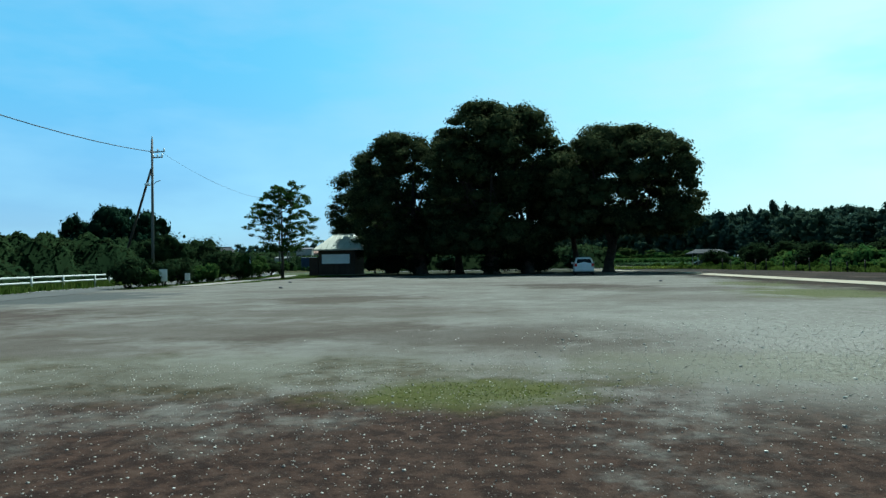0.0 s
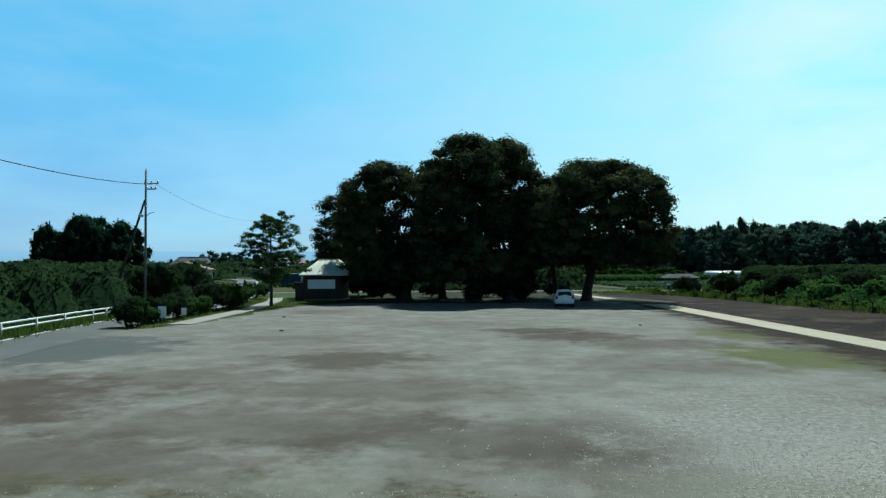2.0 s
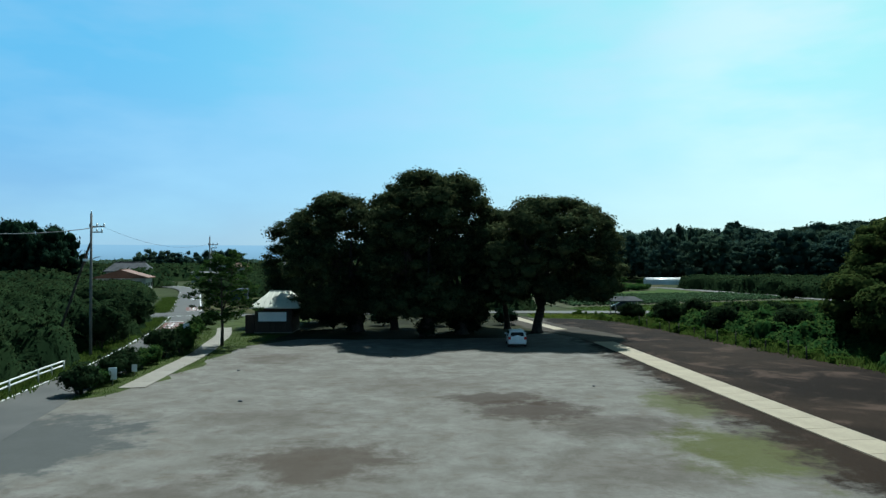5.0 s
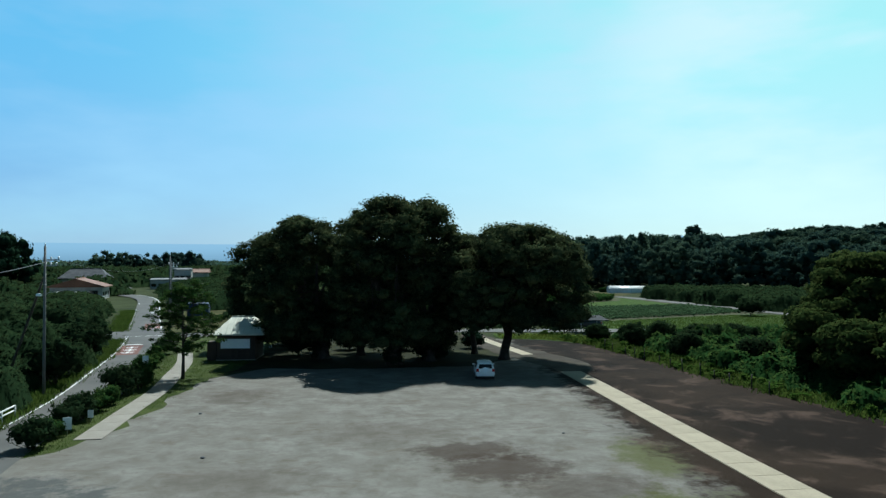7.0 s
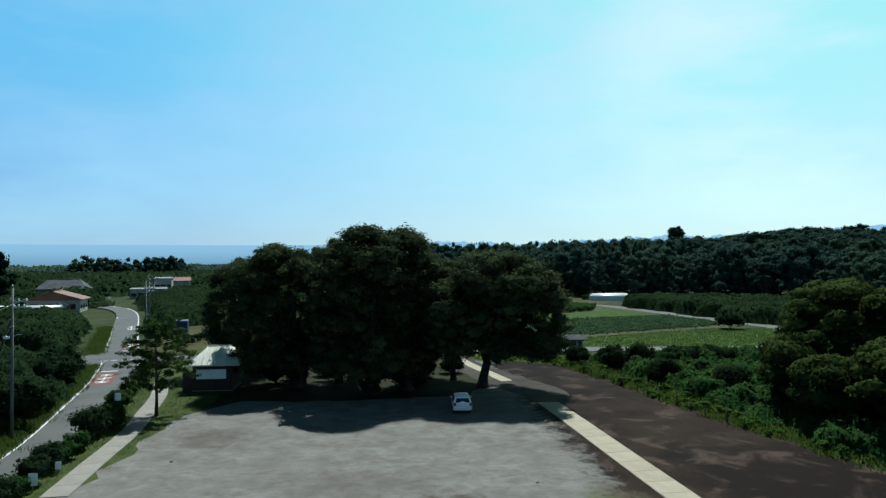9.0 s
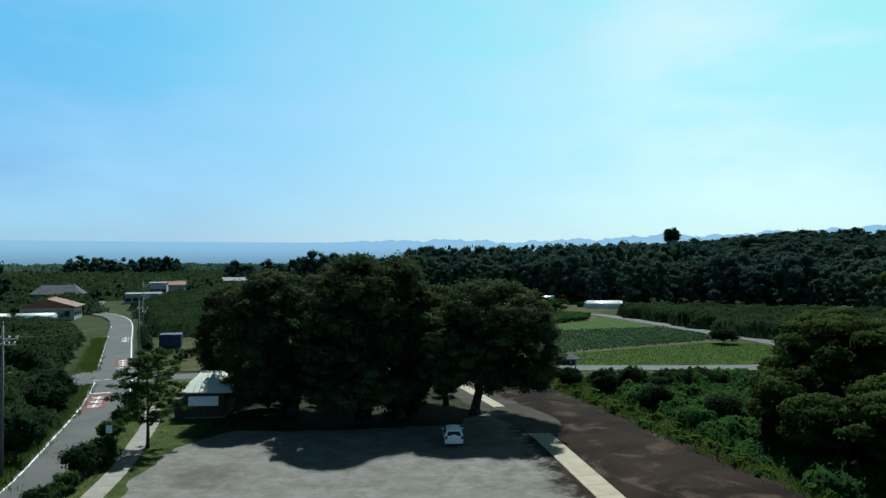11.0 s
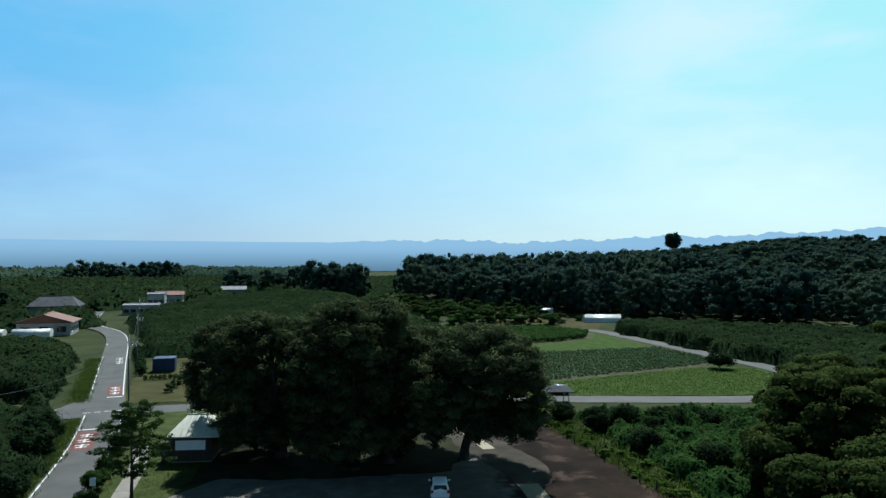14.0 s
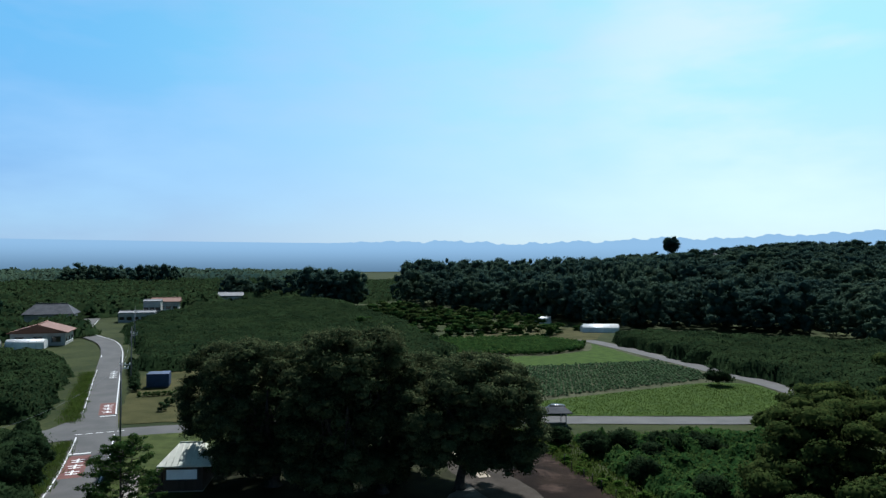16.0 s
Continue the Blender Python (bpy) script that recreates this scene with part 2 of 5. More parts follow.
def lot_material():
    """Beaten gravel: pale grit, brown earth where it is worn, weeds in places, darker soil beside the path."""
    g = Graph("gravel_ground", 0.95, 0.0, 0.05)
    wide, mid, fine = g.noise(0.09, 5, 0.6, warp=0.4), g.noise(0.5, 8, 0.68, warp=0.3), g.noise(18, 5, 0.75)
    grit, crumb = g.noise(55, 2, 0.6), g.noise(6.0, 6, 0.7)
    c = g.mix(g.ramp(mid, 0.3, 0.74), (0.099, 0.092, 0.081), (0.166, 0.158, 0.147))
    mottle = g.noise(1.5, 9, 0.78, warp=0.6)
    c = g.mix(g.math("MULTIPLY", g.ramp(mottle, 0.5, 0.66), 0.5), c, (0.082, 0.07, 0.061))
    c = g.mix(g.math("MULTIPLY", g.ramp(mottle, 0.46, 0.3), 0.28), c, (0.19, 0.184, 0.174))
    c = g.mix(g.math("MULTIPLY", g.ramp(wide, 0.42, 0.7), 0.5), c, (0.109, 0.1, 0.088))
    edge = g.noise(0.55, 9, 0.74)
    streak = g.noise(0.7, 6, 0.65, (0.6, 1.2, 1.0), 0.8)
    c = g.mix(g.math("MULTIPLY", g.ramp(streak, 0.52, 0.68), 0.42), c, (0.0774, 0.0619, 0.0469))
    c = g.mix(g.math("MULTIPLY", g.ramp(fine, 0.5, 0.72), 0.35), c, (0.0454, 0.0395, 0.032))
    c = g.mix(g.math("MULTIPLY", g.ramp(grit, 0.62, 0.74), 0.45), c, (0.224, 0.219, 0.202))
    brown, earth = (0.0299, 0.0198, 0.0144), (0.0448, 0.0331, 0.0246)
    for x, y, rx, ry, k, col in (
        (5.0, 34.5, 3.2, 2.6, 0.75, brown), (3.6, 37.5, 3.6, 2.0, 0.7, brown), (8.5, 31.0, 3.6, 2.6, 0.5, brown), (-4.5, 25.5, 3.6, 3.0, 0.75, earth), (-2.5, 19.0, 4.5, 2.4, 0.5, earth),
        (-13.5, 17.0, 5.0, 4.5, 0.75, (0.0374, 0.024, 0.0181)), (-7.0, 11.5, 4.0, 2.0, 0.6, earth), (9.0, 17.0, 4.0, 2.6, 0.5, earth), (3.0, 12.0, 3.0, 1.6, 0.45, earth),
        (-12.8, 54.0, 3.2, 3.0, 0.45, earth), (1.5, 13.5, 5.0, 2.0, 0.5, brown), (-4.5, 14.5, 5.0, 2.2, 0.5, earth), (7.0, 24.0, 4.0, 3.0, 0.35, earth), (-9.5, 21.0, 4.0, 2.6, 0.4, earth), (-8.0, 33.0, 4.0, 3.0, 0.3, earth), (-1.0, 42.0, 5.0, 3.0, 0.3, earth),
    ):
        c = g.mix(g.math("MULTIPLY", g.blob(x, y, rx, ry, edge), k), c, col)
    c = g.mix(g.math("MULTIPLY", g.blob(-17.5, 28.5, 4.5, 5.5, edge, 0.3), 0.85), c, (0.0534, 0.0566, 0.0566))
    c = g.mix(g.math("MULTIPLY", g.blob(8.0, 14.0, 4.5, 7.0, edge), 0.7), c, g.mix(g.ramp(crumb, 0.4, 0.66), (0.128, 0.122, 0.109), (0.235, 0.229, 0.213)))
    near = g.mix(g.ramp(crumb, 0.4, 0.64), (0.0149, 0.00827, 0.0064), (0.0427, 0.0246, 0.0181))
    near = g.mix(g.math("MULTIPLY", g.ramp(mottle, 0.5, 0.66), 0.4), near, (0.064, 0.0427, 0.032))
    near = g.mix(g.math("MULTIPLY", g.ramp(grit, 0.63, 0.72), 0.55), near, (0.16, 0.144, 0.128))
    c = g.mix(g.math("MULTIPLY", g.blob(0.0, 2.0, 40.0, 7.0, edge, 0.5), 0.9), c, near)
    c = g.mix(g.math("MULTIPLY", g.blob(1.4, 2.6, 4.4, 6.4, edge, 0.4), 0.95), c, near)
    c = g.mix(g.math("MULTIPLY", g.blob(8.8, 10.2, 5.0, 3.6, edge), 0.8), c, g.mix(g.ramp(g.noise(11, 6, 0.75), 0.38, 0.64), (0.08, 0.072, 0.0614), (0.267, 0.256, 0.235)))
    for x, y, rx, ry, k in ((1.3, 8.3, 1.3, 0.8, 0.75), (-6.5, 8.0, 2.0, 1.2, 0.6), (12.5, 26.5, 3.0, 4.0, 0.8), (13.5, 36.0, 2.0, 4.0, 0.7), (-3.0, 9.5, 6.0, 1.6, 0.2), (5.0, 10.0, 3.0, 1.5, 0.25)):
        c = g.mix(g.math("MULTIPLY", g.blob(x, y, rx, ry, edge), k), c, g.mix(crumb, (0.032, 0.0385, 0.00747), (0.0747, 0.08, 0.0192)))
    sep = g.node("ShaderNodeSeparateXYZ")
    g.link(g.co, sep.inputs[0])
    side = g.math("ADD", sep.outputs["X"], g.math("MULTIPLY", g.math("SUBTRACT", edge, 0.5), 9.0))
    soil = g.mix(g.ramp(wide, 0.4, 0.6), (0.00747, 0.0048, 0.00347), (0.0192, 0.0125, 0.00854))
    soil = g.mix(g.math("MULTIPLY", g.ramp(g.noise(0.28, 6, 0.62, warp=0.5), 0.5, 0.68), 0.65), soil, (0.072, 0.048, 0.037))
    soil = g.mix(g.math("MULTIPLY", g.ramp(crumb, 0.5, 0.7), 0.4), soil, (0.0107, 0.00747, 0.00587))
    c = g.mix(g.ramp(side, 13.0, 15.4), c, soil)
    g.bump(fine, 0.5, 0.03)
    return g.color(c)


LOT = lot_material()
# dark earth, darkened further to carry the shade of the crowns
SHADE_EARTH = rough_mat("shade_darkened_earth", (0.012, 0.0126, 0.0066), (0.0264, 0.0282, 0.012), 0.4, 6, 0.95, 0.5, 0.04, spec=0.05)
GROUND = rough_mat("meadow_ground", (0.0172, 0.0246, 0.00886), (0.0369, 0.0443, 0.0167), 0.08, 1.5, 0.95, 0.5, 0.1, spec=0.05)
GRASS = rough_mat("mown_grass", (0.0246, 0.0354, 0.00984), (0.0492, 0.0615, 0.0187), 0.5, 7, 0.95, 0.5, 0.05, spec=0.05)
LUSH = rough_mat("lush_grass", (0.0209, 0.0418, 0.00709), (0.0406, 0.0664, 0.0118), 0.5, 6, 0.95, 0.5, 0.06, spec=0.05)
DRY_GRASS = rough_mat("dry_lawn", (0.0295, 0.0325, 0.0108), (0.0566, 0.0522, 0.0207), 0.2, 4, 0.95, 0.5, 0.05, spec=0.05)
PATH_MAT = rough_mat("pale_path", (0.207, 0.175, 0.125), (0.293, 0.249, 0.181), 0.5, 9, 0.9, 0.2, 0.01, pieces=0.25)
APRON = rough_mat("grey_dirt", (0.0295, 0.0246, 0.0197), (0.0566, 0.0482, 0.0394), 0.4, 8, 0.92, 0.3, 0.02, spec=0.05)


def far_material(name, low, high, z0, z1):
    """The distance beyond the land: a glow, air haze painted in, paler towards its top."""
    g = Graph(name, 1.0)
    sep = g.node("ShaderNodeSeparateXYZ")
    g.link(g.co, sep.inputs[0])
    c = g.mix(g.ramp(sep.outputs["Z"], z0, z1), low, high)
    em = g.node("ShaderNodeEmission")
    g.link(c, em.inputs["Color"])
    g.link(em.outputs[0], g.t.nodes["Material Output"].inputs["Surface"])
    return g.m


# ---- mesh helpers ----
def array_mesh(name, verts, quads, normals=None):
    """A mesh from number arrays: n x 3 places, m x 4 corners."""
    me = bpy.data.meshes.new(name)
    n, m = len(verts), len(quads)
    me.vertices.add(n)
    me.vertices.foreach_set("co", np.asarray(verts, np.float32).ravel())
    me.loops.add(4 * m)
    me.loops.foreach_set("vertex_index", np.asarray(quads, np.int32).ravel())
    me.polygons.add(m)
    me.polygons.foreach_set("loop_start", np.arange(0, 4 * m, 4, dtype=np.int32))
    me.polygons.foreach_set("loop_total", np.full(m, 4, np.int32))
    me.update(calc_edges=True)
    if normals is not None:
        me.polygons.foreach_set("use_smooth", np.ones(m, bool))
        me.attributes.new("custom_normal", "FLOAT_VECTOR", "POINT").data.foreach_set("vector", np.asarray(normals, np.float32).ravel())
    return me


def bm_mesh(name, bm):
    me = bpy.data.meshes.new(name)
    bm.to_mesh(me)
    bm.free()
    return me


def part(name, data, material, parent=None, label=""):
    """One mesh object, under a thing or a part."""
    if isinstance(data, bmesh.types.BMesh):
        data = bm_mesh(name, data)
    if not data.materials:
        data.materials.append(material)
    ob = new(name, data)
    if parent:
        ob.parent = parent
    if label:
        ob["label"] = label
    return ob


def thing(name, m, label, category, group=""):
    """An Empty at the base of a thing."""
    ob = new(name)
    ob.empty_display_size = 0.2
    ob.matrix_world = m if isinstance(m, Matrix) else Matrix.Translation(m)
    return tagged(ob, label, category, group)


def box(bm, x0, x1, y0, y1, z0, z1, bevel=0.0, m=None):
    r = bmesh.ops.create_cube(bm, size=1)
    t = Matrix.Translation(((x0 + x1) / 2, (y0 + y1) / 2, (z0 + z1) / 2)) @ Matrix.Diagonal((x1 - x0, y1 - y0, z1 - z0, 1))
    bmesh.ops.transform(bm, matrix=(m or Matrix()) @ t, verts=r["verts"])
    if bevel:
        edges = {ed for v in r["verts"] for ed in v.link_edges}
        bmesh.ops.bevel(bm, geom=list(edges), offset=bevel, segments=2, affect="EDGES", profile=0.5)
    return bm


def boxes(*specs, bevel=0.0):
    bm = bmesh.new()
    for s in specs:
        box(bm, *s, bevel=bevel)
    return bm


def tube(points, radii, sides=8, bm=None):
    """A tapered tube along points, closed at both ends."""
    bm = bm or bmesh.new()
    rings = []
    for k, p in enumerate(points):
        p = Vector(p)
        d = (Vector(points[min(k + 1, len(points) - 1)]) - Vector(points[max(k - 1, 0)])).normalized()
        u = d.orthogonal().normalized() if abs(d.z) > 0.9 else d.cross(Vector((0, 0, 1))).normalized()
        v = d.cross(u)
        r = radii[k] if isinstance(radii, (list, tuple)) else radii
        rings.append([bm.verts.new(p + r * (math.cos(2 * math.pi * s / sides) * u + math.sin(2 * math.pi * s / sides) * v)) for s in range(sides)])
    for r0, r1 in zip(rings, rings[1:]):
        for s in range(sides):
            bm.faces.new((r0[s], r0[(s + 1) % sides], r1[(s + 1) % sides], r1[s])).smooth = True
    bm.faces.new(rings[0][::-1])
    bm.faces.new(rings[-1])
    bmesh.ops.recalc_face_normals(bm, faces=bm.faces[:])
    return bm


def uneven(outline, amp, gap=1.2):
    """An outline with its edges broken into short, wandering pieces."""
    out = []
    for (x0, y0), (x1, y1) in zip(outline, outline[1:] + outline[:1]):
        n = max(1, int(math.hypot(x1 - x0, y1 - y0) / gap))
        for k in range(n):
            x, y = x0 + (x1 - x0) * k / n, y0 + (y1 - y0) * k / n
            w = noise.noise_vector(Vector((x * 0.45, y * 0.45, 3.0))) + 0.5 * noise.noise_vector(Vector((x * 1.3, y * 1.3, 8.0)))
            out.append((x + amp * w.x, y + amp * w.y))
    return out


def sheet(name, outline, z, material, label, category, thick=0.0, kind="structure", amp=0.0):
    """A flat patch of ground from its outline, with a real edge where thick is given."""
    if amp:
        outline = uneven(outline, amp)
    bm = bmesh.new()
    f = bm.faces.new([bm.verts.new((x, y, z)) for x, y in outline])
    f.normal_update()
    if f.normal.z < 0:
        f.normal_flip()
    if thick:
        r = bmesh.ops.extrude_face_region(bm, geom=[f])
        bmesh.ops.translate(bm, vec=(0, 0, -thick), verts=[v for v in r["geom"] if isinstance(v, bmesh.types.BMVert)])
        bmesh.ops.recalc_face_normals(bm, faces=bm.faces[:])
    bmesh.ops.triangulate(bm, faces=[q for q in bm.faces if len(q.verts) > 4])
    return tagged(part(name, bm, material), label, category, kind=kind)


def smooth_line(points, step=2.0):
    """Points along a Catmull-Rom curve through the given ones."""
    p = [Vector(q) for q in points]
    p = [2 * p[0] - p[1], *p, 2 * p[-1] - p[-2]]
    out = []
    for k in range(1, len(p) - 2):
        n = max(1, int((p[k + 1] - p[k]).length / step))
        for i in range(n):
            t = i / n
            out.append(0.5 * (2 * p[k] + (p[k + 1] - p[k - 1]) * t + (2 * p[k - 1] - 5 * p[k] + 4 * p[k + 1] - p[k + 2]) * t * t + (3 * p[k] - p[k - 1] - 3 * p[k + 1] + p[k + 2]) * t ** 3))
    return out + [p[-2]]


def ribbon(line, left, right, z, bm=None, rise=False):
    """A strip beside a line, from left to right metres off it (right is positive)."""
    bm = bm or bmesh.new()
    rows = []
    for k, p in enumerate(line):
        d = (line[min(k + 1, len(line) - 1)] - line[max(k - 1, 0)]).to_2d().normalized()
        nrm = Vector((d.y, -d.x)) * (road_width(p.y) if rise else 1)
        rows.append([bm.verts.new((p.x + nrm.x * o, p.y + nrm.y * o, z + (0.2 * step(150, 170, p.y) + land(p.x, p.y) if rise else 0))) for o in (left, right)])
    for (a0, a1), (b0, b1) in zip(rows, rows[1:]):
        bm.faces.new((a0, a1, b1, b0))
    bmesh.ops.recalc_face_normals(bm, faces=bm.faces[:])
    if bm.faces[:][0].normal.z < 0:
        bmesh.ops.reverse_faces(bm, faces=bm.faces[:])
    return bm


# ---- foliage ----
def unit(v):
    return v / np.maximum(np.linalg.norm(v, axis=-1, keepdims=True), 1e-9)


BALL = np.array([(x, y, z) for z in (-1, 0, 1) for y in (-1, 0, 1) for x in (-1, 0, 1) if (x, y, z) != (0, 0, 0)], float)
BALL_AT = {tuple(int(c) for c in v): k for k, v in enumerate(BALL)}
BALL_QUADS = []
for ax in range(3):
    for side in (-1, 1):
        for i in (-1, 0):
            for j in (-1, 0):
                ring = []
                for u_, v_ in ((i, j), (i + 1, j), (i + 1, j + 1), (i, j + 1)):
                    c3 = [0, 0, 0]
                    c3[ax], c3[(ax + 1) % 3], c3[(ax + 2) % 3] = side, u_, v_
                    ring.append(BALL_AT[tuple(c3)])
                BALL_QUADS.append(ring if side > 0 else ring[::-1])
BALL, BALL_QUADS = unit(BALL), np.array(BALL_QUADS)
CUBE = unit(np.array([(x, y, z) for z in (-1, 1) for y in (-1, 1) for x in (-1, 1)], float))
CUBE_QUADS = np.array([(0, 2, 3, 1), (4, 5, 7, 6), (0, 1, 5, 4), (2, 6, 7, 3), (0, 4, 6, 2), (1, 3, 7, 5)])


def leaves(rng, blobs, count, size, flat=0.8, shell=0.35, up=0.35, core=0.0, lift=0.15, lite=False):
    """count leaf sprays on lumps of foliage (rows of x, y, z, radius): places and corners."""
    blobs = np.asarray(blobs, float)
    w = blobs[:, 3] ** 2
    k = rng.choice(len(blobs), count, p=w / w.sum())
    d = unit(rng.normal(size=(count, 3)))
    r = blobs[k, 3:4] * (1 - shell * rng.random((count, 1)) ** 1.5 + 0.12 * rng.random((count, 1)))
    c = blobs[k, :3] + d * r * (1, 1, flat)
    n = unit(d + 0.5 * rng.normal(size=(count, 3)) + (0, 0, up))
    n *= np.where((n * d).sum(1, keepdims=True) < 0, -1, 1)
    u = unit(np.cross(n, rng.normal(size=(count, 3))))
    v = np.cross(n, u)
    s = size * (0.6 + 0.8 * rng.random((count, 1)))
    bend = n * s * 0.25
    verts = np.stack([c + u * s, c + v * s * 0.55 + bend, c - u * s, c - v * s * 0.55 + bend], 1).reshape(-1, 3)
    soft = np.repeat(unit(0.75 * d + 0.45 * n + (0, 0, lift)), 4, 0)
    quads = np.arange(4 * count).reshape(-1, 4)
    if core:  # the shaded inside of each lump, uneven
        m, (ball, bq) = len(blobs), (CUBE, CUBE_QUADS) if lite else (BALL, BALL_QUADS)
        k = len(ball)
        bump = core * (0.86 + 0.28 * rng.random((m, k, 1)))
        cv = blobs[:, None, :3] + ball[None] * bump * blobs[:, None, 3:] * (1, 1, flat)
        quads = np.concatenate([quads, (bq[None] + k * np.arange(m)[:, None, None]).reshape(-1, 4) + 4 * count])
        verts = np.concatenate([verts, cv.reshape(-1, 3)])
        soft = np.concatenate([soft, np.tile(unit(ball + (0, 0, lift)), (m, 1))])
    return verts, quads, soft


def lumps(rng, count, rx, ry, z0, z1, r0, r1, hollow=0.5, lean=(0, 0)):
    """Lumps of foliage filling an egg-shaped crown between z0 and z1."""
    d = unit(rng.normal(size=(count, 3)))
    d = np.sign(d) * np.abs(d) ** 0.86
    f = hollow + (1 - hollow) * rng.random((count, 1)) ** 0.6
    h = (z1 - z0) / 2
    r = r0 + (r1 - r0) * rng.random((count, 1))
    p = d * f * (np.array((rx, ry, h)) - r * (1, 1, 0.8))
    p[:, 2] += z0 + h
    t = (p[:, 2:] - z0) / (z1 - z0)
    p[:, :2] *= 0.75 + 0.5 * np.sqrt(np.clip(t, 0, 1)) * (1.25 - t)
    p[:, :2] += np.array(lean) * t
    return np.hstack([p, r])


def broad_tree(name, at, label, seed, rx, ry, z0, z1, count, size, lump=(1.0, 1.9), n_lumps=70, trunk=0.38, limbs=7, material=LEAF, stems=1, flat=0.75, group="", core=0.72):
    """A broadleaved tree: tapered trunk, limbs that reach into the crown, lumps of leaf sprays."""
    rng = np.random.default_rng(seed)
    t = thing(name, at, label, "tree", group)
    blobs = lumps(rng, n_lumps, rx, ry, z0, z1, *lump)
    for s in range(stems):
        off = Vector((math.cos(2.2 * s + seed), math.sin(2.2 * s + seed), 0)) * (0.12 if stems > 1 else 0)
        top = off * 14 + Vector((rng.normal() * 0.4, rng.normal() * 0.4, z0 + 0.55 * (z1 - z0)))
        pts = [off + Vector((0, 0, -0.1)), off + Vector((0, 0, 0.3)), off * 1.8 + Vector((0.05, 0.03, 1.3)), off.lerp(top, 0.5) + Vector((rng.normal() * 0.15, rng.normal() * 0.15, 0)), top]
        part("trunk", tube(pts, [trunk * 1.5, trunk * 1.12, trunk, trunk * 0.7, trunk * 0.25], 10), BARK, t)
    for k in range(limbs):
        b = blobs[rng.integers(len(blobs))]
        start = Vector((0, 0, z0 * 0.7 + (z1 - z0) * 0.3 * k / limbs))
        end = Vector(b[:3])
        mid = start.lerp(end, 0.5) + Vector((rng.normal() * 0.3, rng.normal() * 0.3, 0.5))
        part("limb", tube([start, mid, end], [trunk * 0.5, trunk * 0.3, trunk * 0.08], 6), BARK, t)
    part("crown", array_mesh("crown", *leaves(rng, blobs, count, size, flat, core=core)), material, t)
    return t


def pad_leaves(rng, pads, count, size, core=0.5, flat=0.68, tuft=0.22):
    """Leaf sprays on flattened clumps, most on their upper sides, with loose tufts at the rim and a shaded inside."""
    w = pads[:, 3] ** 2
    k = rng.choice(len(pads), count, p=w / w.sum())
    d = unit(rng.normal(size=(count, 3)))
    under = (d[:, 2] < -0.1) & (rng.random(count) < 0.6)
    d[under, 2] *= -1
    loose = rng.random((count, 1)) < tuft
    f = np.where(loose, 1.0 + 0.5 * rng.random((count, 1)), 1.08 - 0.5 * rng.random((count, 1)) ** 1.5)
    c = pads[k, :3] + d * f * pads[k, 3:4] * (1, 1, flat)
    n = unit(d * (1, 1, 1.4) + 0.55 * rng.normal(size=(count, 3)) + (0, 0, 0.3))
    u = unit(np.cross(n, rng.normal(size=(count, 3))))
    v = np.cross(n, u)
    s = size * (0.55 + 0.9 * rng.random((count, 1)))
    verts = np.stack([c + u * s, c + v * s * 0.55 + n * s * 0.2, c - u * s, c - v * s * 0.55 + n * s * 0.2], 1).reshape(-1, 3)
    soft = np.repeat(unit(0.75 * d * (1, 1, 1.5) + 0.7 * n), 4, 0)
    m, kb = len(pads), len(BALL)
    bump = core * (0.8 + 0.4 * rng.random((m, kb, 1)))
    cv = (pads[:, None, :3] + BALL[None] * bump * pads[:, None, 3:] * (1, 1, flat)).reshape(-1, 3)
    quads = np.concatenate([np.arange(4 * count).reshape(-1, 4), (BALL_QUADS[None] + kb * np.arange(m)[:, None, None]).reshape(-1, 4) + 4 * count])
    return np.concatenate([verts, cv]), quads, np.concatenate([soft, np.tile(BALL, (m, 1))])


def bush(name, at, label, seed, rx, ry, h, count, size, material=LEAF_FRESH, category="bush", n_lumps=16, group=""):
    """A shrub: short stems and a loose, uneven mass of leaves that reaches to the ground, with shoots standing out of it."""
    rng = np.random.default_rng(seed)
    t = thing(name, at, label, category, group)
    blobs = lumps(rng, int(1.5 * n_lumps), rx, ry, 0.0, h, 0.12 * h, 0.3 * h, 0.3)
    shoots = blobs[rng.integers(0, len(blobs), n_lumps // 2)].copy()
    shoots[:, :2] *= 1.12
    shoots[:, 2] += h * rng.uniform(0.05, 0.22, len(shoots))
    shoots[:, 3] *= 0.5
    blobs = np.concatenate([blobs, shoots])
    for k in range(4):
        end = Vector(blobs[rng.integers(n_lumps), :3])
        part("stem", tube([(0.1 * rng.normal(), 0.1 * rng.normal(), -0.05), end * 0.5 + Vector((0, 0, 0.1)), end], [0.05, 0.035, 0.012], 5), BARK, t)
    part("foliage", array_mesh("foliage", *pad_leaves(rng, blobs, count, size, 0.6, 0.85, 0.35)), material, t)
    return t


def shape_variants(seed, kinds, count, size, n_lumps, lump, z0, hollow=0.55, core=0.84, lift=0.7):
    """Plants of height 1 and radius about 0.5, as arrays, to sow over an area."""
    out = []
    for k in range(kinds):
        rng = np.random.default_rng(seed + k)
        b = lumps(rng, n_lumps, 0.5, 0.5, z0, 1.0, *lump, hollow)
        out.append(leaves(rng, b, count, size, 0.85, core=core, lift=lift, lite=count < 300))
    return out


